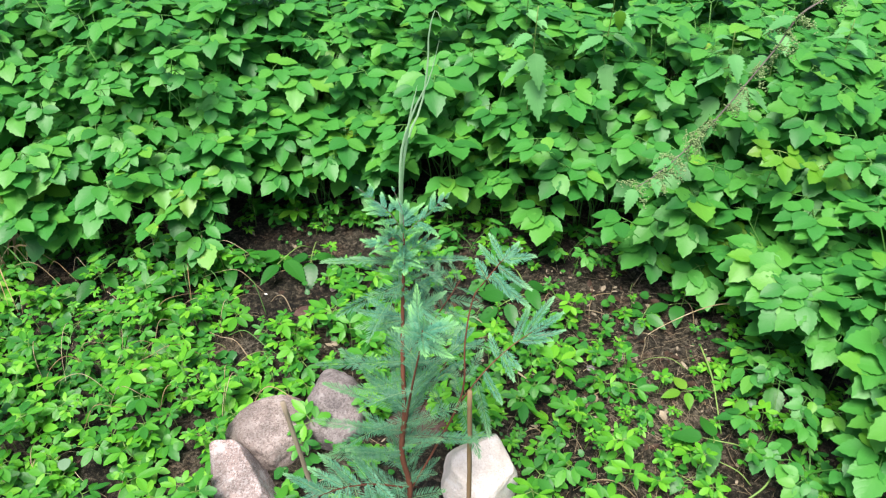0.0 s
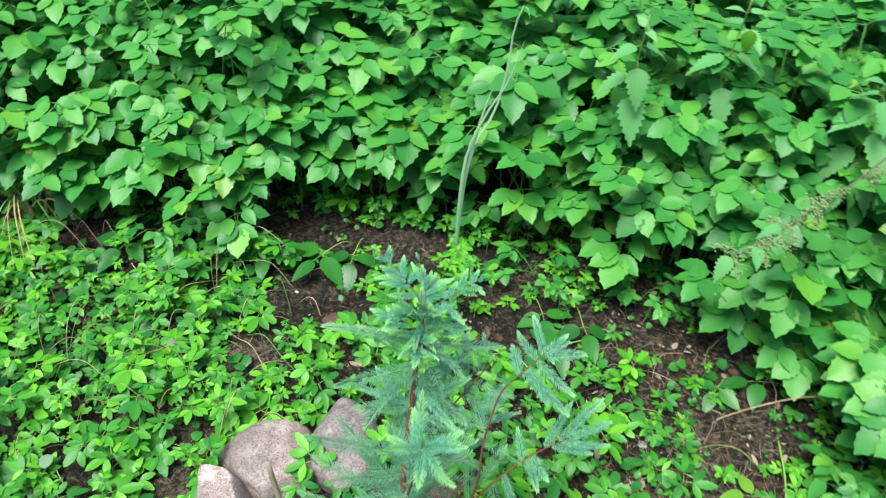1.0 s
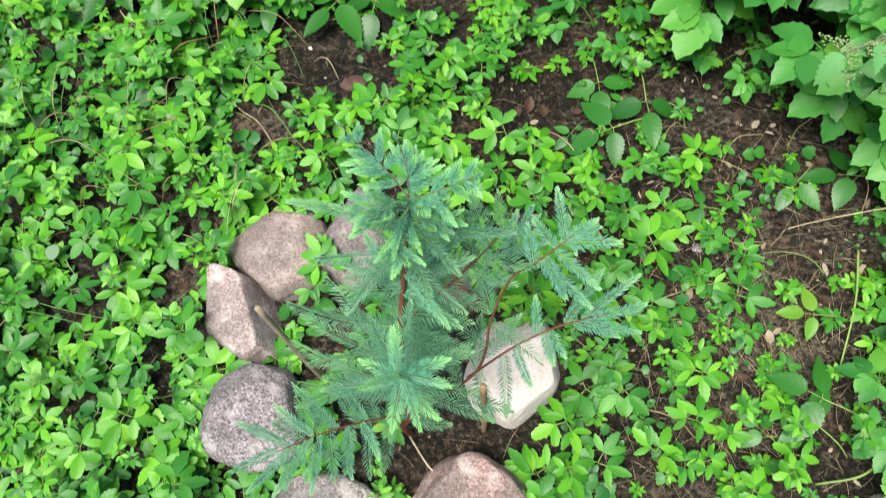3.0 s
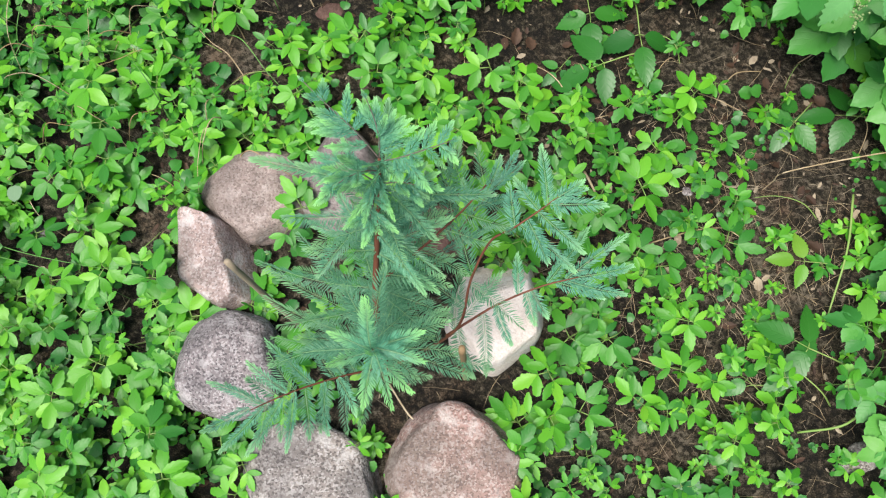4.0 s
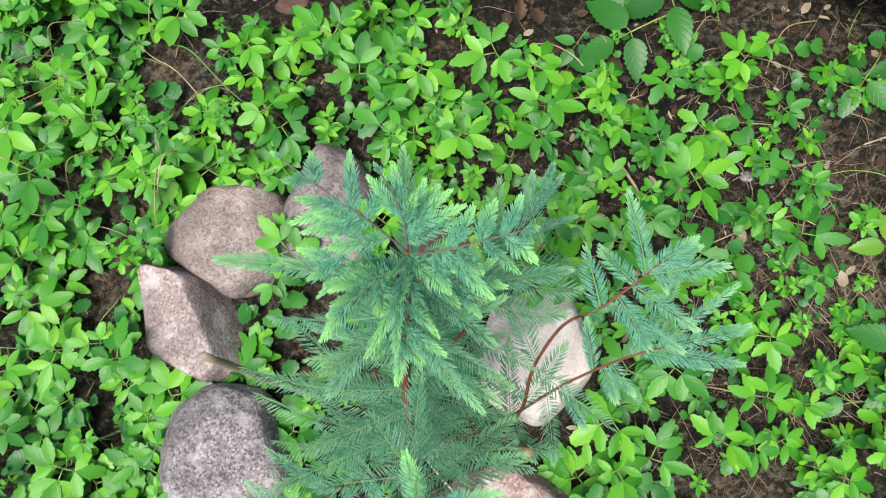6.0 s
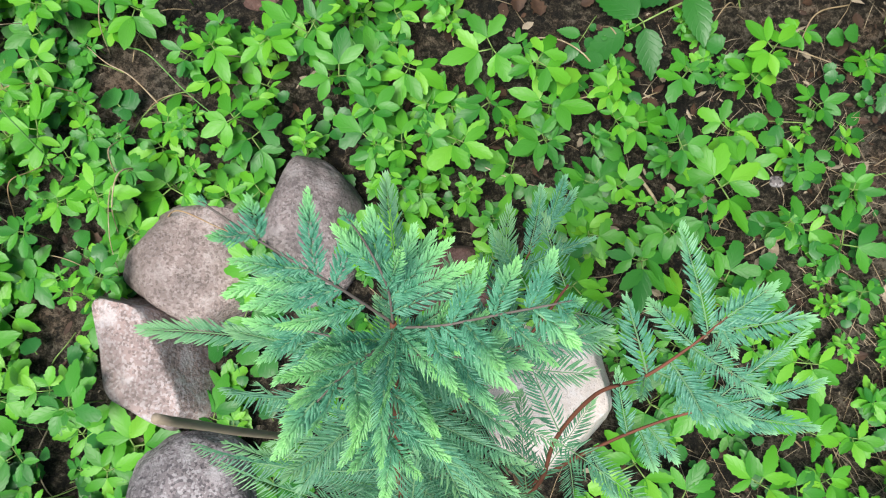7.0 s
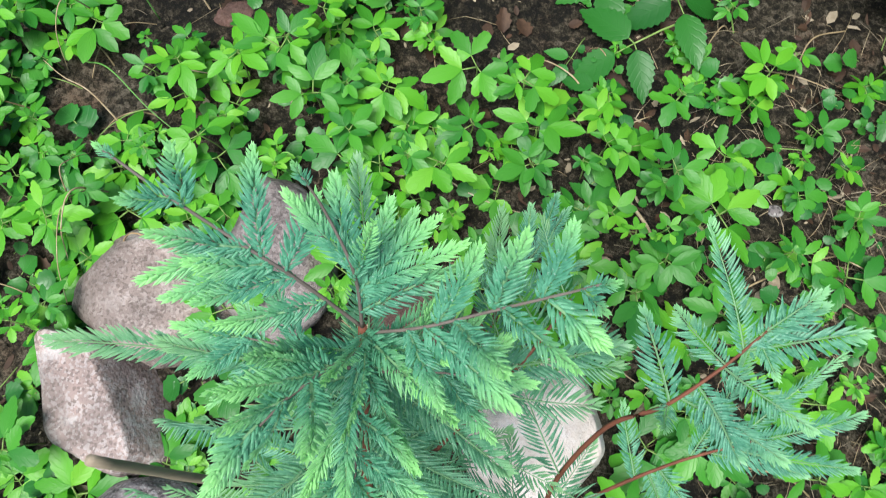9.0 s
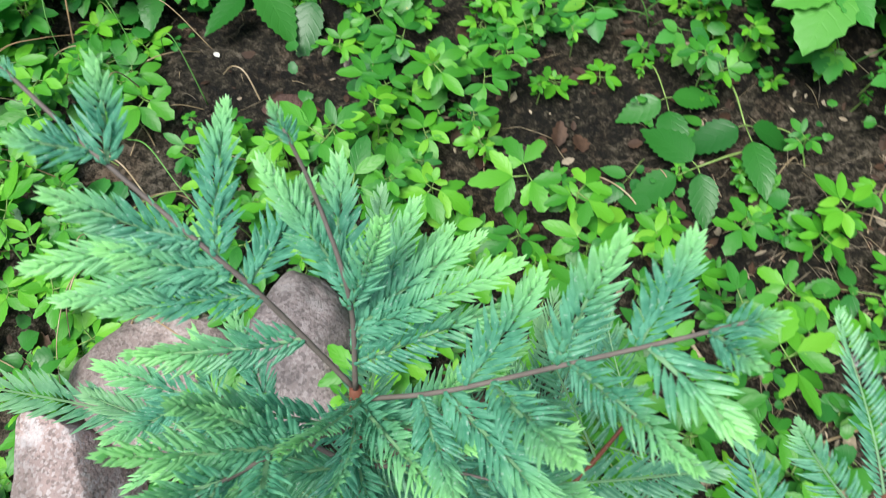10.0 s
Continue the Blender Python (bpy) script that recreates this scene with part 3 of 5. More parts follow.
spray_tips(trunk, t_line, [(0.50, -0.030, 0.993, 0.421), (0.50, -0.056, 1.023, 0.454), (0.55, -0.003, 0.993, 0.462), (0.60, 0.008, 1.020, 0.499), (0.60, -0.024, 1.039, 0.540), (0.65, 0.014, 0.967, 0.578), (0.65, -0.004, 1.027, 0.558), (0.65, -0.060, 1.053, 0.577)], SPRAY_OLD)
spray_tips(trunk, t_line, [(0.70, 0.007, 0.955, 0.597), (0.70, 0.001, 1.048, 0.596), (0.70, -0.028, 1.065, 0.589), (0.75, 0.000, 1.065, 0.641), (0.75, -0.006, 0.946, 0.622), (0.70, -0.145, 1.045, 0.600), (0.72, -0.160, 1.000, 0.610)], SPRAY_MID)

top_l, l_line = branch("branch", [(-0.069, 1.051, 0.755), (-0.091, 1.062, 0.785), (-0.105, 1.068, 0.797), (-0.129, 1.079, 0.812), (-0.150, 1.090, 0.823)], (0.00085, 0.0005), M_TWIG, "purplish twig", trunk)
spray_tips(top_l, l_line, [(0.45, -0.108, 1.100, 0.806), (0.72, -0.128, 1.092, 0.825), (0.52, -0.134, 1.069, 0.810), (0.50, -0.138, 1.055, 0.800), (0.40, -0.131, 1.053, 0.790), (0.75, -0.142, 1.076, 0.820), (0.25, -0.121, 1.049, 0.794), (0.14, -0.115, 1.042, 0.786), (0.30, -0.088, 1.090, 0.795), (0.38, -0.124, 1.062, 0.800)], SPRAY_NEW)
end_spray(top_l, l_line, 0.007, SPRAY_NEW)
top_f, w_line = branch("branch", [(-0.071, 1.044, 0.735), (-0.079, 1.034, 0.760), (-0.091, 1.020, 0.774), (-0.100, 1.007, 0.778)], (0.0009, 0.0005), M_TWIG, "purplish twig", trunk)
spray_tips(top_f, w_line, [(0.35, -0.109, 1.022, 0.791), (0.62, -0.108, 1.010, 0.790), (0.70, -0.089, 0.997, 0.794), (0.45, -0.073, 0.997, 0.797), (0.90, -0.114, 0.988, 0.771), (0.30, -0.100, 1.036, 0.782), (0.55, -0.112, 1.003, 0.770)], SPRAY_NEW)
end_spray(top_f, w_line, 0.022, SPRAY_NEW)
top_r, r_line = branch("branch", [(-0.069, 1.049, 0.752), (-0.045, 1.051, 0.776), (-0.019, 1.057, 0.800), (-0.001, 1.061, 0.818), (0.008, 1.063, 0.828)], (0.00075, 0.00040), M_TWIG, "purplish twig", trunk)
spray_tips(top_r, r_line, [(0.48, -0.014, 1.078, 0.818), (0.65, -0.001, 1.083, 0.818), (0.36, -0.014, 1.030, 0.812), (0.50, 0.000, 1.037, 0.818), (0.68, 0.012, 1.047, 0.814), (0.85, 0.010, 1.055, 0.830), (0.20, -0.036, 1.022, 0.780), (0.30, -0.030, 1.078, 0.792), (0.25, -0.012, 1.024, 0.772)], SPRAY_NEW)
end_spray(top_r, r_line, 0.010, SPRAY_NEW)
top_c, c_line = branch("branch", [(-0.069, 1.051, 0.757), (-0.071, 1.066, 0.785), (-0.080, 1.081, 0.805), (-0.087, 1.089, 0.820)], (0.0008, 0.0004), M_TWIG, "purplish leading shoot", trunk)
spray_tips(top_c, c_line, [(0.22, -0.045, 1.088, 0.784), (0.18, -0.034, 1.080, 0.795), (0.30, -0.066, 1.078, 0.803), (0.38, -0.081, 1.098, 0.788), (0.34, -0.094, 1.090, 0.798), (0.15, -0.052, 1.092, 0.775), (0.10, -0.035, 1.070, 0.778), (0.20, -0.062, 1.094, 0.780)], SPRAY_NEW)
end_spray(top_c, c_line, 0.009, SPRAY_NEW)

for way in ((-0.048, 0.010, 0.020), (0.044, 0.004, 0.022), (0.004, -0.044, 0.012)):
    twig, q_line = branch("branch", [(-0.071, 1.036, 0.715), tuple(Vector((-0.071, 1.036, 0.720)) + 0.55 * Vector(way)), tuple(Vector((-0.071, 1.034, 0.715)) + Vector(way))], (0.0009, 0.0004), M_TWIG, "purplish twig", trunk)
    sprays(twig, q_line, 0.35, 0.95, 5, 0.038, 0.028, SPRAY_NEW, 52, 0.20)
    end_spray(twig, q_line, 0.030, SPRAY_NEW)
front, f_line = branch("branch", [(-0.078, 0.900, 0.35), (-0.066, 0.892, 0.45), (-0.052, 0.878, 0.56), (-0.040, 0.870, 0.64), (-0.034, 0.866, 0.700)], (0.0030, 0.0010), M_BARK, "reddish side stem", sapling)
sprays(front, f_line, 0.15, 0.70, 9, 0.11, 0.08, SPRAY_OLD, 72, 0.1, 137.5)
spray_tips(front, f_line, [(0.97, -0.043, 0.902, 0.761), (0.98, -0.071, 0.842, 0.729), (0.97, 0.021, 0.875, 0.710), (0.98, -0.001, 0.815, 0.728), (0.92, -0.082, 0.872, 0.690), (0.90, 0.010, 0.900, 0.690), (0.93, -0.028, 0.808, 0.690), (0.90, -0.055, 0.915, 0.700), (0.88, 0.012, 0.835, 0.675)], SPRAY_FRONT)
end_spray(front, f_line, 0.040, SPRAY_FRONT)

right, a_line = branch("branch", [(-0.072, 0.872, 0.19), (-0.02, 0.900, 0.30), (0.036, 0.938, 0.435), (0.042, 0.990, 0.53), (0.056, 1.026, 0.61), (0.079, 1.040, 0.645), (0.103, 1.062, 0.664), (0.120, 1.080, 0.672)], (0.0025, 0.0006), M_BARK, "reddish arching side stem", sapling)
sprays(right, a_line, 0.18, 0.46, 7, 0.095, 0.075, SPRAY_OLD, 74, 0.05, 137.5)
spray_tips(right, a_line, [(0.86, 0.069, 1.087, 0.690), (0.90, 0.093, 1.126, 0.690), (0.93, 0.172, 1.082, 0.665), (0.78, 0.128, 1.013, 0.630), (0.72, 0.073, 1.024, 0.665), (0.86, 0.160, 1.045, 0.620), (0.74, 0.159, 1.015, 0.600), (0.72, 0.062, 1.080, 0.660), (0.97, 0.128, 1.060, 0.665), (0.94, 0.145, 1.095, 0.675)], SPRAY_MID)
end_spray(right, a_line, 0.034, SPRAY_MID)
right2, b_line = branch("branch", [(0.022, 0.928, 0.40), (0.08, 0.978, 0.455), (0.13, 1.010, 0.49), (0.175, 1.030, 0.515)], (0.0019, 0.0008), M_BARK, "reddish side stem", sapling)
spray_tips(right2, b_line, [(0.80, 0.209, 1.012, 0.50), (0.55, 0.138, 0.963, 0.45), (0.75, 0.170, 1.090, 0.53), (0.50, 0.095, 1.045, 0.49), (0.60, 0.150, 0.985, 0.46), (0.90, 0.220, 1.085, 0.55), (0.35, 0.11, 0.929, 0.42), (0.92, 0.235, 1.02, 0.52)], SPRAY_MID)
spray_tips(right2, b_line, [(0.25, 0.08, 0.90, 0.36), (0.1, 0.06, 0.86, 0.33)], SPRAY_OLD)
end_spray(right2, b_line, 0.072, SPRAY_MID)
low, e_line = branch("branch", [(-0.074, 0.872, 0.21), (-0.13, 0.838, 0.28), (-0.185, 0.798, 0.335), (-0.230, 0.758, 0.37)], (0.0022, 0.0007), M_BARK, "reddish drooping side stem", sapling)
sprays(low, e_line, 0.15, 0.92, 12, 0.085, 0.06, SPRAY_OLD, 62, 0.0)
spray_tips(low, e_line, [(0.75, -0.214, 0.700, 0.35), (0.45, -0.12, 0.753, 0.30), (0.9, -0.250, 0.695, 0.37), (0.5, -0.235, 0.850, 0.36), (0.35, -0.09, 0.79, 0.28), (0.65, -0.172, 0.715, 0.33), (0.85, -0.29, 0.79, 0.39), (0.7, -0.25, 0.82, 0.37), (0.3, -0.18, 0.88, 0.31)], SPRAY_MID)
end_spray(low, e_line, 0.07, SPRAY_MID)
back, g_line = branch("branch", [(-0.08, 0.955, 0.51), (-0.03, 1.01, 0.545), (0.01, 1.06, 0.575), (0.035, 1.10, 0.59)], (0.002, 0.0009), M_BARK, "reddish side stem", sapling)
sprays(back, g_line, 0.25, 0.97, 9, 0.08, 0.06, SPRAY_OLD, 60, 0.0)
spray_tips(back, g_line, [(0.2, -0.10, 1.08, 0.52), (0.35, -0.06, 1.12, 0.54), (0.3, -0.14, 1.03, 0.53), (0.55, -0.01, 1.15, 0.57)], SPRAY_OLD)

low_back, h_line = branch("branch", [(-0.080, 0.892, 0.32), (-0.040, 1.00, 0.325), (0.005, 1.12, 0.31), (0.040, 1.20, 0.295)], (0.0020, 0.0008), M_BARK, "thin reddish side stem", sapling)
spray_tips(low_back, h_line, [(0.90, 0.073, 1.246, 0.300), (0.85, 0.030, 1.245, 0.290), (0.75, 0.085, 1.195, 0.300), (0.70, -0.020, 1.190, 0.310), (0.50, 0.050, 1.115, 0.325), (0.55, -0.050, 1.130, 0.320), (0.98, 0.060, 1.255, 0.305)], SPRAY_MID)

# ---- stakes beside the sapling ----


def stake(pts, r, label, mat=M_STAKE):
    g = Geo()
    tube(g, [p - Vector(pts[0]) for p in spline(pts, 14)], r, 9, rough=0.22, rng=random.Random(3))
    put_thing("stake", g.mesh("stake", [mat], True), Matrix.Translation(pts[0]), label, "stake", "stakes in the stone ring")


stake([(0.056, 0.898, -0.05), (0.055, 0.902, 0.2), (0.050, 0.908, 0.485)], (0.0052, 0.0048), "thin upright cut wooden stake, light tan", M_CANE)
stake([(-0.272, 0.915, -0.04), (-0.296, 0.936, 0.18), (-0.321, 0.959, 0.384)], (0.0048, 0.0052), "thin leaning grey-brown wooden stick with cut end")

# ---- tall ground elder bed ----
FRONT = [(-2.2, 1.72), (-1.6, 1.82), (-1.25, 1.83), (-0.95, 1.81), (-0.74, 1.86), (-0.58, 2.03), (-0.4, 2.04), (-0.15, 2.04), (0.2, 1.97), (0.42, 1.90), (0.62, 1.80), (0.79, 1.64), (0.91, 1.46), (1.00, 1.2), (1.05, 0.97), (1.15, 0.6), (1.25, 0.2)]


def front_y(x):
    for (x0, y0), (x1, y1) in zip(FRONT, FRONT[1:]):
        if x0 <= x <= x1:
            return y0 + (y1 - y0) * (x - x0) / (x1 - x0)
    return FRONT[0][1] if x < FRONT[0][0] else FRONT[-1][1]


def depth_in_bed(x, y):
    """Distance behind the front edge of the bed (negative: in front of it)."""
    best = 9.0
    for (x0, y0), (x1, y1) in zip(FRONT, FRONT[1:]):
        d = Vector((x1 - x0, y1 - y0))
        u = min(1, max(0, ((x - x0) * d.x + (y - y0) * d.y) / d.length_squared))
        best = min(best, math.hypot(x - x0 - u * d.x, y - y0 - u * d.y))
    return best if y > front_y(x) else -best


def outward(x, y):
    """The turn that points a plant's +y out of the bed, over its front edge."""
    gx = depth_in_bed(x + 0.02, y) - depth_in_bed(x - 0.02, y)
    gy = depth_in_bed(x, y + 0.02) - depth_in_bed(x, y - 0.02)
    return math.degrees(math.atan2(gx, -gy))


def elder_leaf(seed, height, lean, rows=11):
    """A twice three-parted leaf on its stalk: the stalk rises from the origin and leans to +y."""
    r = random.Random(seed)
    g = Geo()
    hub = Vector((r.uniform(-0.02, 0.02), lean, height))
    line = spline([(0, 0, 0), (0, lean * 0.25, height * 0.5), hub], 7)
    tube(g, line, (0.0020, 0.0011), 5, slot=1)
    droop = radians(r.uniform(-6, 18))
    base = Matrix.Translation(hub) @ Matrix.Rotation(-droop, 4, "X") @ Matrix.Rotation(r.uniform(-0.2, 0.2), 4, "Y")
    size = r.uniform(0.058, 0.084)
    for turn, reach, n in ((0, 0.036, 3), (72, 0.022, 2 + (seed % 2)), (-72, 0.022, 2 + (seed // 2 % 2))):
        arm = base @ Matrix.Rotation(radians(turn + r.uniform(-8, 8)), 4, "Z") @ Matrix.Rotation(r.uniform(-0.12, 0.12), 4, "X")
        reach *= r.uniform(0.85, 1.3)
        tube(g, [base @ Vector((0, 0, 0)), arm @ Vector((0, reach, 0.004))], (0.0012, 0.0009), 4, slot=1)
        for k, a in enumerate((0, 62, -62)[:n]):
            b = arm @ Matrix.Translation((0, reach, 0.004 + 0.003 * k)) @ Matrix.Rotation(radians(a + r.uniform(-10, 10)), 4, "Z") @ Matrix.Rotation(r.uniform(-0.22, 0.18), 4, "X")
            ln = size * (1.0 if a == 0 else 0.82) * (1 if turn == 0 else 0.88) * r.uniform(0.9, 1.1)
            leaflet(g, b, ln, ln * r.uniform(0.60, 0.72), r, rows, 0.065, r.uniform(0.14, 0.28), r.uniform(0.04, 0.26), 0.64, 0.92)
    return g


ELDER_H = (0.14, 0.19, 0.24, 0.29, 0.34, 0.40, 0.46, 0.52)
ELDER = {h: [elder_leaf(100 + 17 * i + k, h, 0.05 + 0.025 * k) for k in range(4)] for i, h in enumerate(ELDER_H)}
ELDER_FAR = {h: [elder_leaf(100 + 17 * i + k, h, 0.05 + 0.025 * k, 5) for k in range(4)] for i, h in enumerate(ELDER_H)}
ELDER_MESH = {h: [g.mesh("leaf", [M_ELDER, M_PETIOLE]) for g in gs] for h, gs in ELDER.items()}
ELDER_YELLOW = [g.mesh("leaf", [M_YELLOW, M_PETIOLE]) for g in ELDER[0.24][:2]]


class Heap:
    """Many copies of small meshes joined into one."""

    def __init__(self):
        self.v, self.f, self.uv, self.mi, self.n = [], [], [], [], 0

    def add(self, packed, m):
        v, f, uv, mi = packed
        a = np.array(m)
        self.v.append(v @ a[:3, :3].T + a[:3, 3])
        self.f.extend([tuple(i + self.n for i in q) for q in f])
        self.uv.append(uv)
        self.mi.extend(mi)
        self.n += len(v)

    def mesh(self, name, mats):
        return raw_mesh(name, np.concatenate(self.v), self.f, np.concatenate(self.uv), self.mi, mats)


def build_bed():
    r = random.Random(21)
    thin = random.Random(4)
    packed = {h: [g.merged() for g in gs] for h, gs in ELDER_FAR.items()}
    heap = Heap()
    step = 0.081
    spots = []
    y = 0.2
    while y < 4.5:
        x = -3.4
        while x < 3.4:
            px, py = x + r.uniform(-0.04, 0.04), y + r.uniform(-0.04, 0.04)
            d = depth_in_bed(px, py)
            rim = 0.35 * noise.noise(Vector((px * 1.7, py * 1.7, 5.0)))
            if px > 0.7 and py > 2.15 and thin.random() < 0.40:
                d = -1.0
            if 0.03 < d and math.hypot(px / 3.4, (py - 0.9) / 3.6) < 0.97 + rim * 0.25 and abs(px) < 0.75 + 0.5 * py:
                spots.append((d, px, py))
            x += step
        y += step
    near = sorted(q for q in spots if abs(q[1]) < 1.5 and q[2] < 2.35)[:300]
    chosen = set(near)
    for q in spots:
        d, x, y = q
        tall = 0.25 + 0.27 * min(1.0, d / 0.40)
        base = Matrix.Translation((x, y, ground_z(x, y) - 0.004))
        leaves = []
        for k in range(4 if d < 0.9 else 3):
            want = tall * (r.uniform(0.9, 1.1) if k == 0 else r.uniform(0.42, 1.02))
            h = min(ELDER_H, key=lambda v: abs(v - want))
            yaw = outward(x, y) + r.gauss(0, 80 if d > 0.16 else 55)
            tip = r.uniform(-4, 9) - (3 if d < 0.12 else 0)
            m = base @ pose(r.uniform(-0.015, 0.015), r.uniform(-0.015, 0.015), 0, 0, 0, yaw) @ pose(0, 0, 0, -tip) @ Matrix.Scale(r.uniform(0.92, 1.25), 4)
            leaves.append((h, r.randrange(4), m))
        if q in chosen:
            plant = new("ground_elder")
            WHERE[plant] = base
            plant.matrix_basis = base
            tagged(plant, "tall leafy ground elder plant with toothed green leaves", "plant", "ground elder bed")
            for h, k, m in leaves:
                put_part("leaf", ELDER_MESH[h][k] if r.random() > 0.012 else r.choice(ELDER_YELLOW), plant, m)
        else:
            for h, k, m in leaves:
                heap.add(packed[h][k], m)
    put_thing("ground_elder_bed", heap.mesh("ground_elder_bed", [M_ELDER, M_PETIOLE]), Matrix(), "dense bed of green ground elder leaves", "plants", kind="stuff")


build_bed()

# ---- low young plants on the soil ----


def small_leaf(mat, length, width, seed, rows, teeth, droop, power, tip, base=0.0):
    g = Geo()
    leaflet(g, Matrix.Translation((0, length * 0.18, 0)), length, width, random.Random(seed), rows, teeth, 0.25, droop, power, tip, base=base)
    tube(g, [(0, 0, -0.001), (0, length * 0.2, 0.0)], (0.0009, 0.0007), 4, slot=1)
    return g


def three_leaf(seed, rows):
    """Three small toothed leaflets at the end of a short stalk along +y."""
    r = random.Random(seed)
    g = Geo()
    reach = r.uniform(0.006, 0.016)
    tube(g, [(0, 0, 0), (0, reach, 0.002)], (0.0008, 0.0006), 4, slot=1)
    cut = seed % 5 == 0
    for a, ln in ((0, 0.032), (58, 0.026), (-58, 0.026)):
        ln *= r.uniform(0.88, 1.12)
        m = Matrix.Translation((0, reach, 0.002)) @ pose(0, 0, 0, r.uniform(-6, 10), r.uniform(-8, 8), a + r.uniform(-9, 9))
        if cut:
            leaflet(g, m, ln, ln * r.uniform(0.48, 0.58), r, rows, 0.09 if rows > 6 else 0.05, 0.22, r.uniform(0.0, 0.26), 0.95, 0.66, lobe=r.uniform(0.14, 0.30))
        else:
            leaflet(g, m, ln * 1.06, ln * r.uniform(0.42, 0.53), r, rows, 0.08 if rows > 6 else 0.04, 0.22, r.uniform(0.0, 0.28), 0.86, 0.88)
    return g


STAR = [three_leaf(300 + i, 10) for i in range(10)]
STAR_FAR = [three_leaf(300 + i, 6) for i in range(10)]
STAR_MESH = [[g.mesh("leaf", [mat, M_STALK]) for g in STAR] for mat in (M_YOUNG, M_SEEDLING)]
ROUND = [small_leaf(M_ROUND, 0.026, 0.027, 330 + i, 7, 0.07, 0.15, 0.45, 0.55, 0.25) for i in range(4)]
ROUND_MESH = [g.mesh("leaf", [M_ROUND, M_STALK]) for g in ROUND]
STEMS = []
for hh in (0.02, 0.04, 0.065, 0.095):
    g = Geo()
    tube(g, spline([(0, 0, -0.01), (0.003, 0.002, hh * 0.5), (0, 0, hh)], 5), (0.0013, 0.0009), 5)
    STEMS.append((hh, g, g.mesh("stem", [M_STALK])))


def star_leaves(r, h, size):
    """Poses of the three-parted leaves of a seedling, from its foot: one to three tiers."""
    out = []
    turn = r.uniform(0, 360)
    for a in (0, 96, -96):
        out.append(pose(0, 0, h, 0, 0, turn + a + r.uniform(-14, 14)) @ pose(0, 0, 0, r.uniform(-10, 16), r.uniform(-14, 14)) @ Matrix.Scale(size * r.uniform(0.85, 1.12) * (1.1 if a == 0 else 0.95), 4))
    kind = r.random()
    if kind < 0.55:
        for k in range(r.randint(1, 3)):
            out.append(pose(0, 0, h * r.uniform(0.4, 0.75), 0, 0, turn + 180 + r.uniform(-80, 80)) @ pose(0, 0, 0, r.uniform(-5, 30), r.uniform(-14, 14)) @ Matrix.Scale(size * r.uniform(0.55, 0.95), 4))
    if kind > 0.7:
        out.append(pose(0, 0, h, 0, 0, turn + 180 + r.uniform(-20, 20)) @ pose(0, 0, 0, r.uniform(28, 60)) @ Matrix.Scale(size * 0.45, 4))
    return out


def low_elder(x, y, tall, seed):
    """A low plant of the bed standing out on the soil."""
    r = random.Random(seed)
    base = Matrix.Translation((x, y, ground_z(x, y) - 0.004))
    plant = new("ground_elder")
    WHERE[plant] = base
    plant.matrix_basis = base
    tagged(plant, "low leafy ground elder plant at the edge of bare soil", "plant", "ground elder bed")
    for k in range(4):
        h = (0.14, 0.14, 0.19, 0.19)[k]
        m = base @ pose(r.uniform(-0.02, 0.02), r.uniform(-0.02, 0.02), 0, 0, 0, outward(x, y) + 70 * (k - 1.5) + r.uniform(-20, 20)) @ pose(0, 0, 0, -r.uniform(4, 22)) @ Matrix.Scale(tall * r.uniform(0.8, 1.0), 4)
        put_part("leaf", r.choice(ELDER_MESH[h]), plant, m)


for k, (x, y, tall) in enumerate([(0.83, 1.16, 0.8), (0.87, 1.02, 0.85), (0.86, 1.33, 0.75), (0.93, 0.86, 0.8), (0.92, 1.24, 0.85), (-0.80, 1.76, 0.72), (-0.98, 1.74, 0.72), (-1.30, 1.74, 0.66), (0.10, 1.86, 0.7), (0.40, 1.80, 0.7)]):
    low_elder(x, y, tall, 40 + k)


def bareness(x, y):
    b = 0.0
    for cx, cy, rx, ry, k in PATCH:
        q = ((x - cx) / rx) ** 2 + ((y - cy) / ry) ** 2
        b = max(b, k * max(0.0, 1.25 - q)) if q < 1.25 else b
    return min(1.0, b)


def on_stone(x, y, grow=1.0):
    return any(math.hypot(x - sx, y - sy) < sr * grow for sx, sy, sr in STONES)


SITES = [(-0.162, 1.467), (-0.042, 1.508), (0.028, 1.476), (-0.069, 1.364), (0.009, 1.342), (-0.482, 1.262), (0.295, 1.331), (0.37, 1.193), (0.325, 1.429), (0.431, 1.291), (0.481, 1.275), (0.302, 1.038), (0.21, 0.932), (0.281, 0.888), (0.172, 0.84), (-0.553, 1.218), (-0.805, 1.24), (-0.753, 1.193), (-0.681, 1.117), (-0.705, 1.054), (-0.565, 0.89), (-0.624, 0.757), (-0.49, 0.71), (-0.528, 0.636), (0.439, 1.103), (0.435, 1.013), (0.632, 0.99), (-0.724, 0.915), (-0.736, 0.793), (-0.677, 0.691), (0.376, 0.922), (0.232, 1.02), (-0.55, 0.94), (-0.04, 1.43), (0.1, 1.3)]


BIG = {(0.295, 1.331), (-0.482, 1.262), (-0.624, 0.757), (-0.49, 0.71), (0.172, 0.84)}


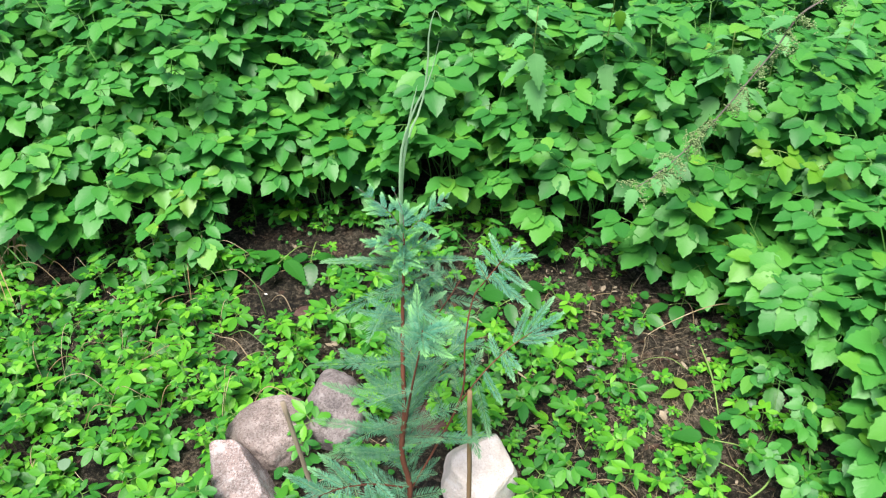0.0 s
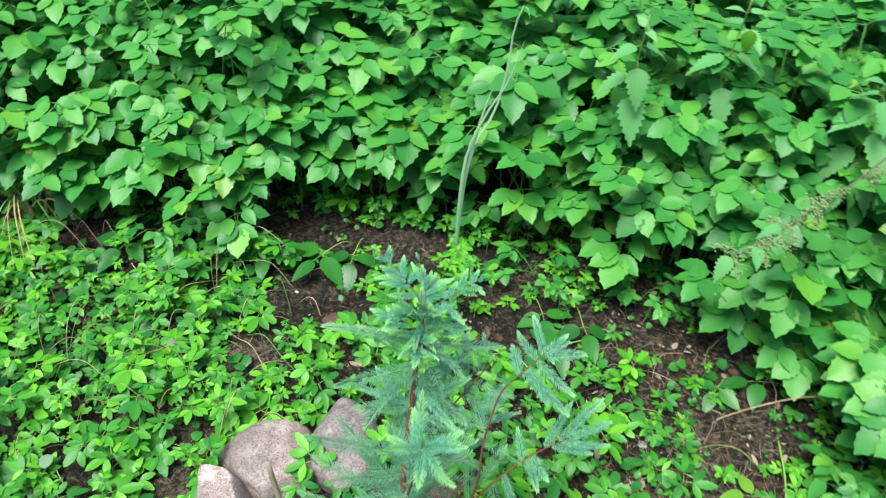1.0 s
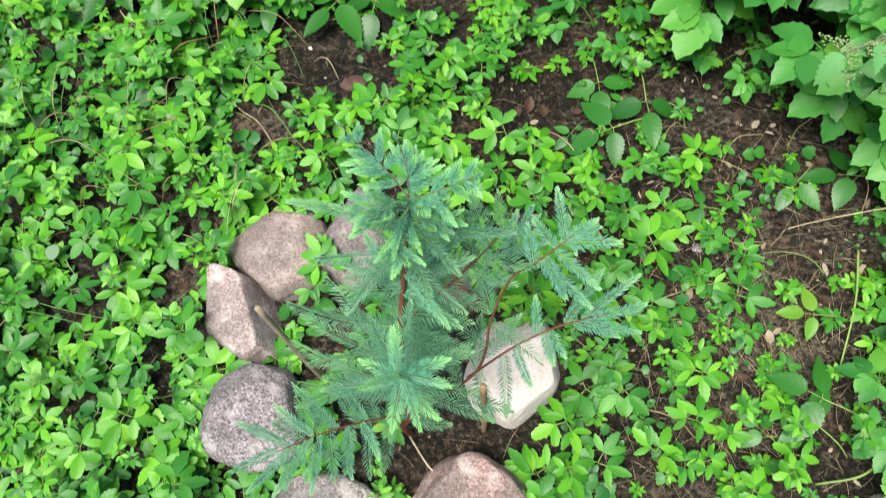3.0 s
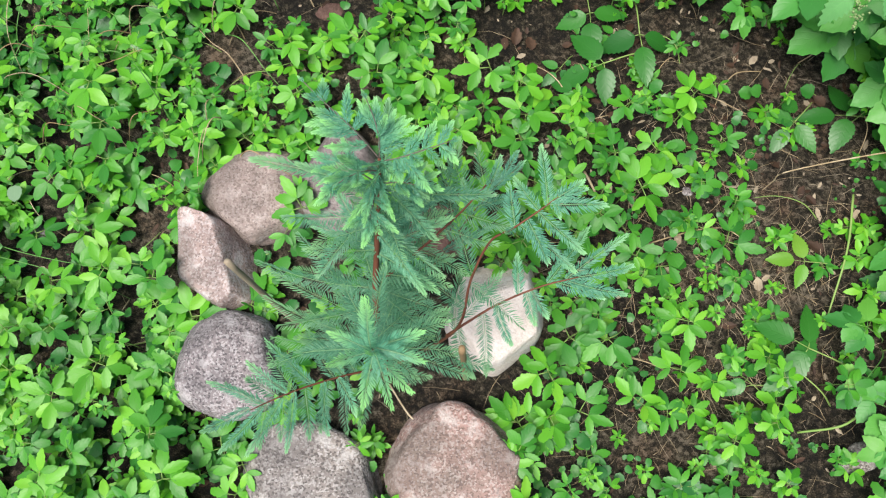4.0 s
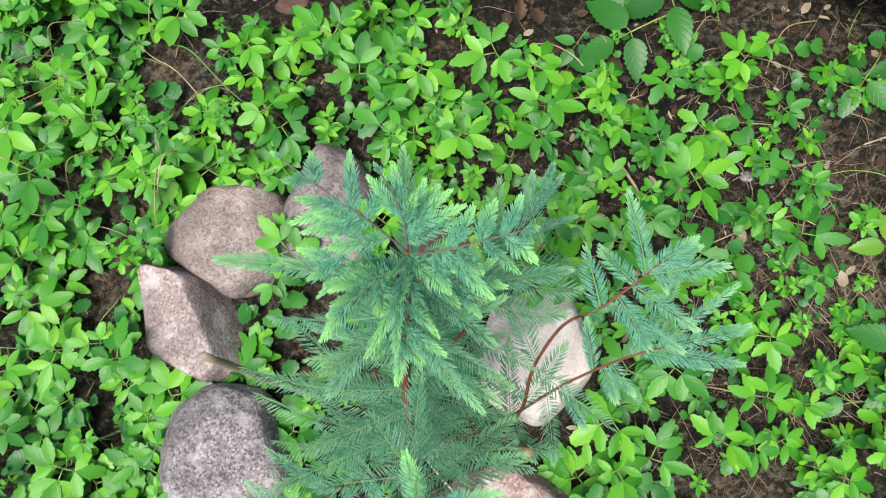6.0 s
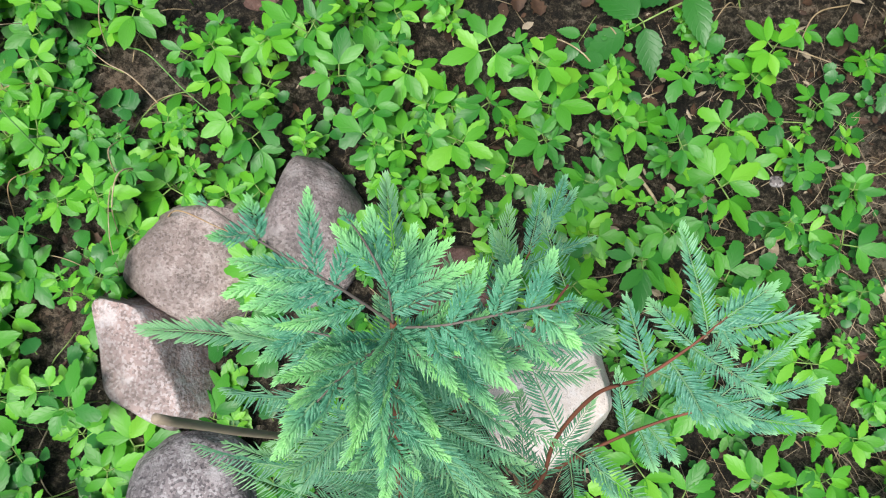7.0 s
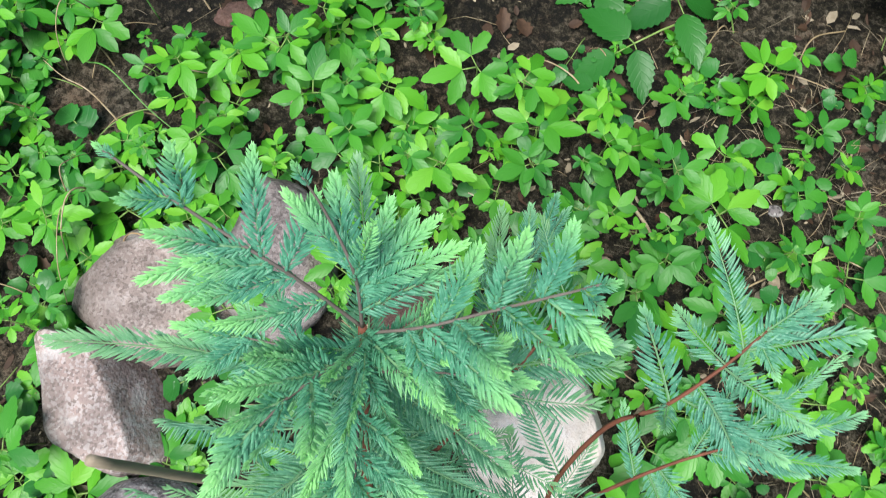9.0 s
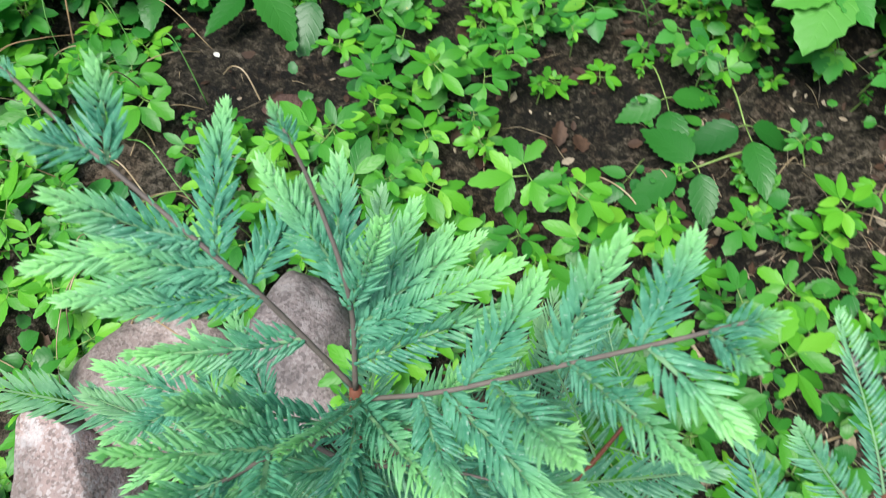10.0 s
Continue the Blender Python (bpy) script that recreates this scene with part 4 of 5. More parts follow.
def sow(r):
    """Where low plants stand: the notable ones first, then a jittered spread that thins over bare soil."""
    out = [(x, y, True) for x, y in SITES]
    y = -0.35
    while y < 2.05:
        x = -2.3
        while x < 1.4:
            px, py = x + r.uniform(-0.025, 0.025), y + r.uniform(-0.025, 0.025)
            x += 0.036
            if depth_in_bed(px, py) > 0.05 or on_stone(px, py, 0.93) or any(math.hypot(px - a, py - b) < 0.036 for a, b in SITES):
                continue
            keep = (1.0 if px < -0.1 else 0.74) - 0.90 * bareness(px, py) + 0.5 * noise.noise(Vector((px * 5, py * 5, 2.0))) + 0.75 * min(0.0, noise.noise(Vector((px * 11, py * 11, 4.0))) + 0.05)
            keep += 0.28 if lush(px, py) > 1.3 else 0.0
            if math.hypot(px / 2.2, (py - 1.2) / 1.45) > 0.9 + 0.16 * noise.noise(Vector((px * 2, py * 2, 7.0))):
                continue
            if r.random() < keep:
                out.append((px, py, False))
        y += 0.036
    return out


def lush(x, y):
    """Where the seedlings have grown larger: before, beside and behind the stones."""
    if -0.02 < x < 0.36 and 1.13 < y < 1.52:
        return 1.35
    return 1.14 if (x < -0.42 and y < 1.08) or (0.08 < x < 0.38 and 0.7 < y < 1.02) else 1.0


def build_low_plants():
    r = random.Random(77)
    star_heap, round_heap = Heap(), Heap()
    stars, rounds = [g.merged() for g in STAR_FAR], [g.merged() for g in ROUND]
    counts = {"star": 0, "round": 0}
    for px, py, notable in sow(r):
        bare = bareness(px, py)
        base = Matrix.Translation((px, py, ground_z(px, py))) @ pose(0, 0, 0, r.uniform(-9, 9), r.uniform(-9, 9))
        size = (1.65 if (px, py) in BIG else r.uniform(1.15, 1.5)) if notable else lush(px, py) * ((0.50 + 1.0 * r.random() ** 1.2) if px < -0.1 else (0.38 + 0.76 * r.random() ** 1.3)) * (1.0 - 0.30 * bare)
        close = -0.72 < px < 0.72 and 0.55 < py < 1.62
        if notable or r.random() < 0.78:
            hh, sg, sm = STEMS[min(3, int(r.random() ** 1.3 * 4 * (1.0 if bare < 0.3 else 0.6)))]
            poses = star_leaves(r, hh, size)
            if close and counts["star"] < 290:
                counts["star"] += 1
                plant = new("seedling")
                WHERE[plant] = base
                plant.matrix_basis = base
                tagged(plant, "small bright lime-green seedling with pointed leaves", "plant", "seedlings on the soil")
                put_part("stem", sm, plant)
                tone = STAR_MESH[0 if r.random() < 0.62 or (px, py) in BIG else 1]
                for p in poses:
                    put_part("leaf", r.choice(tone), plant, base @ p)
            else:
                v, f, uv, mi = sg.merged()
                star_heap.add((v, f, uv, [1] * len(f)), base)
                tone = 0 if r.random() < 0.62 else 2
                for p in poses:
                    v, f, uv, mi = r.choice(stars)
                    star_heap.add((v, f, uv, [tone if q == 0 else 1 for q in mi]), base @ p)
        else:
            n = r.randint(3, 7)
            poses = []
            for k in range(n):
                a = r.uniform(0, 360)
                reach = r.uniform(0.005, 0.04)
                poses.append(pose(reach * math.cos(radians(a)), reach * math.sin(radians(a)), r.uniform(0.008, 0.04), 0, 0, a - 90) @ pose(0, 0, 0, r.uniform(-12, 18), r.uniform(-15, 15)) @ Matrix.Scale(size * r.uniform(0.55, 1.15), 4))
            if close and counts["round"] < 150:
                counts["round"] += 1
                plant = new("creeping_herb")
                WHERE[plant] = base
                plant.matrix_basis = base
                tagged(plant, "low creeping herb with small rounded dark green leaves", "plant", "creeping herbs on the soil")
                for p in poses:
                    put_part("leaf", r.choice(ROUND_MESH), plant, base @ p)
            else:
                for p in poses:
                    round_heap.add(r.choice(rounds), base @ p)
    put_thing("seedling_carpet", star_heap.mesh("seedling_carpet", [M_YOUNG, M_STALK, M_SEEDLING]), Matrix(), "carpet of bright green seedlings on the soil", "plants", kind="stuff")
    put_thing("herb_carpet", round_heap.mesh("herb_carpet", [M_ROUND, M_STALK]), Matrix(), "carpet of small rounded green leaves", "plants", kind="stuff")


build_low_plants()

# ---- sprigs and stems of the bed lying out over the soil ----


def sprig(x, y, yaw, scale, k, mat, label):
    """A single low leaf on its own stalk: stalk and each leaflet are parts."""
    r = random.Random(700 + k)
    base = pose(x, y, ground_z(x, y) - 0.006, 0, 0, yaw) @ Matrix.Scale(scale, 4)
    ob = new("elder_sprig")
    WHERE[ob] = base
    ob.matrix_basis = base
    tagged(ob, label, "plant", "low elder sprigs")
    hub = Vector((0, 0.12, 0.055))
    g = Geo()
    tube(g, spline([(0, 0, 0), (0, 0.05, 0.045), hub], 7), (0.0022, 0.0013), 5)
    put_part("stem", g.mesh("stem", [M_STALK]), ob)
    for a, reach in ((r.uniform(-8, 8), 0.03), (74, 0.010), (-74, 0.010)):
        g = Geo()
        tube(g, [(0, 0, 0), (0, reach, 0.003)], (0.0012, 0.0009), 4, slot=1)
        ln = r.uniform(0.075, 0.098)
        leaflet(g, Matrix.Translation((0, reach, 0.003)), ln, ln * r.uniform(0.50, 0.60), r, 18, 0.07, 0.15, r.uniform(0.1, 0.3), 0.60, 1.08)
        put_part("leaflet", g.mesh("leaflet", [mat, M_STALK]), ob, base @ Matrix.Translation(hub) @ pose(0, 0, 0, r.uniform(-18, 4), r.uniform(-12, 12), a))


for k, (x, y, yaw, size) in enumerate([(0.28, 1.644, 125, 1.0), (0.21, 1.770, 195, 0.98), (0.77, 1.60, 100, 0.8), (0.77, 1.08, 80, 0.95), (0.74, 1.01, 62, 0.85), (-0.42, 1.87, 150, 1.1), (-0.40, 1.90, 178, 1.0), (-0.66, 1.86, 190, 0.9), (0.10, 1.78, 200, 0.8), (0.97, 1.28, 95, 1.0), (-0.98, 1.80, 160, 1.0), (0.62, 1.62, 150, 0.7)]):
    sprig(x, y, yaw, size, k, M_SPRIG, "low green ground elder sprig arching over bare soil")
SPRIG_RNG = random.Random(12)
for k in range(30):
    x, y = (SPRIG_RNG.uniform(-1.35, -0.45), SPRIG_RNG.uniform(0.8, 1.8)) if k % 3 else (SPRIG_RNG.uniform(0.1, 0.85), SPRIG_RNG.uniform(0.95, 1.75))
    if not on_stone(x, y, 1.5) and depth_in_bed(x, y) < 0.0:
        sprig(x, y, SPRIG_RNG.uniform(0, 360), SPRIG_RNG.uniform(0.34, 0.55), 31 + 2 * k, M_ROUND if k % 2 else M_SPRIG, "small dark green three-leaved sprig among the seedlings")
sprig(0.71, 1.28, 100, 0.62, 21, M_YELLOW, "small yellowing elder sprig over bare soil")


def stalk(points, r, mat, label, name="dry_stalk", sides=6):
    p0 = Vector(points[0])
    g = Geo()
    tube(g, [p - p0 for p in spline(points, 5 * len(points))], r, sides, rough=0.15, rng=random.Random(len(points)))
    return put_thing(name, g.mesh(name, [mat]), Matrix.Translation(p0), label, "stalk", "stalks on the soil")


stalk([(0.90, 1.57, -0.02), (0.80, 1.515, 0.09), (0.688, 1.466, 0.115), (0.557, 1.412, 0.085), (0.548, 1.405, 0.04), (0.545, 1.40, -0.015)], (0.0016, 0.0011), M_STRAW, "long pale dry stalk bent over the soil")
stalk([(0.502, 1.653, -0.006), (0.450, 1.629, 0.008), (0.429, 1.589, 0.006), (0.421, 1.539, -0.006)], (0.0013, 0.0010), M_STRAW, "curved pale dry stalk lying on soil")
stalk([(0.010, 1.462, 0.02), (0.035, 1.426, 0.014), (0.056, 1.393, -0.008)], (0.0024, 0.002), M_STRAW, "short straw-coloured stalk among seedlings")
stalk([(-0.129, 1.586, 0.01), (-0.093, 1.554, 0.012), (-0.061, 1.535, -0.006)], (0.0028, 0.0022), M_STALK, "greenish stalk lying on soil")
stalk([(0.193, 1.354, 0.0), (0.220, 1.314, 0.012), (0.238, 1.286, -0.008)], (0.0028, 0.0022), M_STRAW, "short pale broken stalk on the soil")
stalk([(0.709, 1.422, 0.02), (0.710, 1.304, 0.025), (0.701, 1.155, -0.006)], (0.0024, 0.0018), M_STALK, "long greenish fallen stalk on soil")
stalk([(0.678, 0.948, 0.0), (0.743, 0.978, 0.035), (0.786, 1.029, 0.03), (0.83, 1.08, -0.01)], (0.0022, 0.0026), M_STALK, "pale green arching leaf stalk")
stalk([(-0.870, 1.295, 0.0), (-0.791, 1.344, 0.02), (-0.719, 1.362, 0.0)], (0.003, 0.002), M_STRAW, "dry straw-coloured blade in the seedlings")
stalk([(-0.906, 1.326, 0.0), (-0.823, 1.395, 0.03), (-0.800, 1.47, 0.0)], (0.0022, 0.0018), M_STALK, "thin green runner among seedlings")
stalk([(0.30, 1.21, 0.0), (0.42, 1.28, 0.008), (0.50, 1.31, 0.0)], (0.0016, 0.0012), M_STRAW, "thin dry stalk lying on soil")
stalk([(-0.10, 0.87, 0.0), (-0.02, 0.80, 0.012), (0.0, 0.83, 0.0)], (0.002, 0.0015), M_STRAW, "thin dry twig inside the stone ring")

# ---- fallen leaves ----


def dead_leaf(x, y, size, k):
    r = random.Random(900 + k)
    g = Geo()
    leaflet(g, Matrix(), size, size * r.uniform(0.5, 0.75), r, 8, 0.14, r.uniform(0.3, 0.9), r.uniform(-0.6, 0.6), 0.6, 0.9)
    put_thing("dead_leaf", g.mesh("dead_leaf", [M_DEAD]), pose(x, y, ground_z(x, y) + 0.006, r.uniform(-15, 15), r.uniform(-15, 15), r.uniform(0, 360)), "curled brown dead leaf lying on soil", "leaf", "fallen leaves")


LEAF_RNG = random.Random(4)
for k, (x, y) in enumerate([(0.139, 1.532), (-0.419, 1.58), (-0.586, 1.164), (0.191, 1.447), (-0.003, 1.598), (0.032, 1.594), (0.076, 1.555), (0.143, 1.46), (-0.148, 1.564), (-0.106, 1.536), (0.674, 1.297), (0.573, 1.097), (-0.684, 1.141)]):
    dead_leaf(x, y, 0.036, k)
for k in range(45):
    cx, cy, sx, sy = LEAF_RNG.choice([(0.1, 1.6, 0.14, 0.09), (0.1, 1.6, 0.14, 0.09), (-0.35, 1.75, 0.2, 0.1), (0.55, 1.5, 0.2, 0.15), (0.5, 1.1, 0.3, 0.3), (-0.8, 1.2, 0.4, 0.4)])
    x, y = LEAF_RNG.gauss(cx, sx), LEAF_RNG.gauss(cy, sy)
    if not on_stone(x, y) and depth_in_bed(x, y) < 0.25:
        dead_leaf(x, y, LEAF_RNG.uniform(0.014, 0.034), 20 + k)

# ---- litter: straw, rootlets and crumbs of soil ----


def build_litter():
    r = random.Random(13)
    g = Geo()
    for k in range(1500):
        if r.random() < 0.72:
            x, y = r.choice(((0.53, 1.27), (0.42, 1.42), (0.6, 1.15), (0.45, 1.0))) 
            x, y = r.gauss(x, 0.14), r.gauss(y, 0.13)
        else:
            x, y = r.uniform(-1.5, 1.0), r.uniform(0.5, 1.9)
        if on_stone(x, y):
            continue
        a, ln = r.uniform(0, 6.283), 0.012 + 0.08 * r.random() ** 2
        bend = r.uniform(-0.3, 0.3)
        pts = []
        for s in (0, 0.35, 0.7, 1.0):
            q = (x + ln * s * math.cos(a + bend * s), y + ln * s * math.sin(a + bend * s))
            pts.append(Vector((*q, ground_z(*q) + 0.002 + 0.006 * r.random() * (0 < s < 1))))
        tube(g, pts, (r.uniform(0.0003, 0.0009), 0.0003), 3, slot=r.choice((0, 0, 1)))
    put_thing("straw_litter", g.mesh("straw_litter", [M_STRAW, M_STAKE]), Matrix(), "scattered dry straw and rootlets on the soil", "litter", kind="stuff")
    g = Geo()
    bm = bmesh.new()
    bmesh.ops.create_icosphere(bm, subdivisions=1, radius=1.0)
    cv, cf = [w.co.copy() for w in bm.verts], [tuple(w.index for w in q.verts) for q in bm.faces]
    bm.free()
    for k in range(5200):
        x, y = r.uniform(-1.5, 1.2), r.uniform(0.4, 2.05)
        if on_stone(x, y):
            continue
        sz = r.uniform(0.0012, 0.0045) * (2.2 if r.random() < 0.07 else 1.0)
        c = Vector((x, y, ground_z(x, y) + sz * 0.3))
        g.add([c + Vector((p.x * sz * r.uniform(0.7, 1.3), p.y * sz * r.uniform(0.7, 1.3), p.z * sz * r.uniform(0.5, 0.9))) for p in cv], cf)
    flakes = Geo()
    for k in range(1300):
        if r.random() < 0.5:
            x, y = r.gauss(0.35, 0.32), r.gauss(1.4, 0.25)
        else:
            x, y = r.uniform(-1.5, 1.1), r.uniform(0.45, 2.0)
        if on_stone(x, y):
            continue
        a, ln = r.uniform(0, 6.283), 0.003 + 0.013 * r.random() ** 2
        w = ln * r.uniform(0.25, 0.6)
        m = Matrix.Translation((x, y, ground_z(x, y) + 0.0025)) @ pose(0, 0, 0, r.uniform(-25, 25), r.uniform(-25, 25), math.degrees(a))
        cup = r.uniform(-0.3, 0.3) * ln
        flakes.add([m @ Vector(q) for q in ((-ln, 0, 0), (-ln * 0.4, -w, cup), (ln * 0.5, -w * 0.8, cup), (ln, w * 0.2, 0), (ln * 0.3, w, cup), (-ln * 0.5, w * 0.7, cup), (0, 0, 0))], [(6, 0, 1), (6, 1, 2), (6, 2, 3), (6, 3, 4), (6, 4, 5), (6, 5, 0)], slot=r.choice((0, 0, 0, 0, 0, 0, 1, 1, 1)))
    put_thing("leaf_debris", flakes.mesh("leaf_debris", [M_DEAD, M_STAKE], False), Matrix(), "bits of brown bark and leaf mould on soil", "litter", kind="stuff")
    put_thing("soil_crumbs", g.mesh("soil_crumbs", [M_SOIL], False), Matrix(), "loose brown crumbs of soil", "soil", kind="stuff")


build_litter()

# ---- grasses and nettles in the bed ----


def blade(geo, pts, width, slot=0):
    """A folded grass blade along pts, tapering to its tip."""
    line = spline(pts, 14)
    v, f = [], []
    for i, p in enumerate(line):
        d = (line[min(i + 1, 13)] - line[max(i - 1, 0)]).normalized()
        x = d.cross(Vector((0.2, -1, 0.3))).normalized()
        n = x.cross(d)
        w = 0.5 * width * (1 - (i / 13) ** 2.2) + 0.0003
        v += [p - x * w, p + n * w * 0.35, p + x * w]
    for i in range(13):
        a = 3 * i
        f += [(a, a + 1, a + 4, a + 3), (a + 1, a + 2, a + 5, a + 4)]
    geo.add(v, f, slot=slot)


def grass_blade(points, width, parent, origin):
    g = Geo()
    blade(g, [Vector(p) - Vector(origin) for p in points], width)
    put_part("blade", g.mesh("blade", [M_GRASS]), parent, Matrix.Translation(origin))


tuft = new("grass_clump")
WHERE[tuft] = Matrix.Translation((-0.135, 1.9, -0.01))
tuft.matrix_basis = WHERE[tuft]
tagged(tuft, "tall slender grass with long pale green blades", "grass")
grass_blade([(-0.135, 1.90, -0.01), (-0.13, 1.88, 0.21), (-0.118, 1.88, 0.365), (-0.077, 1.88, 0.497), (-0.037, 1.88, 0.586), (-0.009, 1.88, 0.702)], 0.0075, tuft, (-0.135, 1.9, -0.01))
grass_blade([(-0.135, 1.90, -0.01), (-0.125, 1.89, 0.25), (-0.095, 1.90, 0.40), (-0.063, 1.92, 0.473), (-0.042, 1.92, 0.598), (-0.0375, 1.92, 0.698), (-0.020, 1.92, 0.764), (-0.005, 1.91, 0.74)], 0.006, tuft, (-0.135, 1.9, -0.01))
grass_blade([(-0.135, 1.90, -0.01), (-0.122, 1.89, 0.25), (-0.10, 1.885, 0.42), (-0.085, 1.885, 0.50), (-0.07, 1.89, 0.56)], 0.008, tuft, (-0.135, 1.9, -0.01))


def side_grass(x, y, n, seed, tall, label):
    r = random.Random(seed)
    o = Vector((x, y, -0.01))
    t = new("grass_tuft")
    WHERE[t] = Matrix.Translation(o)
    t.matrix_basis = WHERE[t]
    tagged(t, label, "grass", "grass tufts")
    for k in range(n):
        a, ln = r.uniform(0, 6.283), tall * r.uniform(0.5, 1.0)
        d = Vector((math.cos(a), math.sin(a), 0))
        b = o + d * r.uniform(0, 0.05)
        g = Geo()
        blade(g, [b - o, b + d * ln * 0.2 + Vector((0, 0, ln * 0.55)) - o, b + d * ln * 0.55 + Vector((0, 0, ln * 0.6)) - o, b + d * ln * 0.95 + Vector((0, 0, ln * r.uniform(0.1, 0.4))) - o], r.uniform(0.003, 0.007))
        put_part("blade", g.mesh("blade", [M_PETIOLE if r.random() < 0.6 else M_CANE]), t, WHERE[t])


for k in range(46):
    w = random.Random(900 + k)
    x, y, a, ln = w.uniform(-1.25, -0.5), w.uniform(1.15, 1.78), w.uniform(0, 6.283), w.uniform(0.08, 0.22)
    dx, dy, up = ln * math.cos(a), ln * math.sin(a), w.uniform(0.05, 0.11)
    stalk([(x, y, 0.0), (x + dx * 0.35, y + dy * 0.35 + 0.01, up), (x + dx * 0.7, y + dy * 0.7, up * 0.9), (x + dx, y + dy, w.uniform(0.0, 0.05))], (w.uniform(0.0008, 0.0016), 0.0005), (M_STRAW, M_CANE, M_PETIOLE)[k % 3 if k % 4 else 0], "thin dry straw stalk lying among green seedlings")


side_grass(-1.36, 1.78, 30, 1, 0.34, "tangled tuft of green and dry grass at the bed's edge")
side_grass(-1.52, 1.95, 26, 2, 0.42, "tangled tuft of green and dry grass at the bed's edge")
side_grass(-1.42, 1.60, 18, 3, 0.22, "low tuft of half-dry grass on soil")
stalk([(-1.02, 0.95, -0.005), (-0.86, 0.925, 0.05), (-0.70, 0.93, 0.04), (-0.60, 0.95, -0.005)], (0.0011, 0.0006), M_PETIOLE, "long thin green grass blade lying over seedlings")
stalk([(-1.0, 0.90, -0.005), (-0.84, 0.905, 0.06), (-0.68, 0.90, 0.03), (-0.62, 0.89, -0.005)], (0.0010, 0.0005), M_PETIOLE, "long thin green grass blade lying over seedlings")


def nettle_leaf_mesh(k, mat=M_NETTLE):
    g = Geo()
    r = random.Random(60 + k)
    leaflet(g, Matrix.Translation((0, 0.018, 0)), 0.100, 0.056, r, 16, 0.13, 0.2, 0.35, 0.42, 1.15)
    tube(g, [(0, 0, 0), (0, 0.02, 0.001)], (0.0012, 0.001), 4, slot=1)
    return g.mesh("leaf", [mat, M_STALK])


NETTLE = [nettle_leaf_mesh(k) for k in range(4)]


def nettle(points, seed, start=0.55, pairs=6, scale=1.22, label="tall stinging nettle with grey-green toothed drooping leaves"):
    r = random.Random(seed)
    o = Vector(points[0])
    plant = new("nettle")
    WHERE[plant] = Matrix.Translation(o)
    plant.matrix_basis = WHERE[plant]
    tagged(plant, label, "plant", "nettles in the bed")
    line = spline(points, 20)
    g = Geo()
    tube(g, [p - o for p in line], (0.0032, 0.0014), 6)
    put_part("stem", g.mesh("stem", [M_STALK]), plant)
    for k in range(pairs):
        s = start + (1 - start) * k / (pairs - 1)
        i = min(int(s * 19), 18)
        p = line[i]
        a = r.uniform(0, 30) + 90 * k
        size = scale * (1.0 - 0.6 * (k / (pairs - 1)) ** 2) * r.uniform(0.85, 1.1)
        for half in (0, 180):
            m = Matrix.Translation(p) @ pose(0, 0, 0, 0, 0, a + half + r.uniform(-15, 15)) @ pose(0, 0, 0, r.uniform(-58, -18) + 55 * (k / (pairs - 1)) ** 3) @ Matrix.Scale(size, 4)
            put_part("leaf", r.choice(NETTLE), plant, m)
    return plant


nettle([(0.24, 2.06, -0.01), (0.25, 2.02, 0.36), (0.25, 1.95, 0.76)], 1, 0.74, 5, 1.1)
nettle([(0.27, 2.30, -0.01), (0.26, 2.26, 0.35), (0.25, 2.2, 0.70)], 2)
nettle([(0.86, 2.05, -0.01), (0.82, 1.99, 0.4), (0.775, 1.93, 0.70)], 3, 0.6, 6, 1.3)
nettle([(1.00, 2.0, -0.01), (0.95, 2.0, 0.4), (0.91, 1.98, 0.74)], 4)
nettle([(1.18, 2.05, -0.01), (1.15, 2.03, 0.4), (1.12, 2.0, 0.70)], 5)
LAST_NETTLE = nettle([(0.46, 2.12, -0.01), (0.47, 2.1, 0.4), (0.47, 2.04, 0.78)], 6)
nettle([(-0.62, 2.52, -0.01), (-0.6, 2.5, 0.35), (-0.58, 2.46, 0.66)], 7)
nettle([(1.35, 1.95, -0.01), (1.33, 1.93, 0.4), (1.28, 1.9, 0.66)], 8)


put_part("leaf", nettle_leaf_mesh(9, M_YELLOW), LAST_NETTLE, pose(0.475, 1.985, 0.745, -75, 0, 175) @ Matrix.Scale(0.6, 4))
yellowed = new("ground_elder")
WHERE[yellowed] = Matrix.Translation((0.90, 1.77, 0.0))
yellowed.matrix_basis = WHERE[yellowed]
tagged(yellowed, "ground elder plant with yellowing blotched leaves in the bed", "plant", "ground elder bed")
for k, (turn, lean, size) in enumerate([(170, -4, 1.08), (205, -6, 1.02)]):
    put_part("leaf", ELDER[0.46][k].mesh("leaf", [M_YELLOW, M_STALK]), yellowed, WHERE[yellowed] @ pose(0.02 * k, 0, -0.004, 0, 0, turn) @ pose(0, 0, 0, lean) @ Matrix.Scale(size, 4))


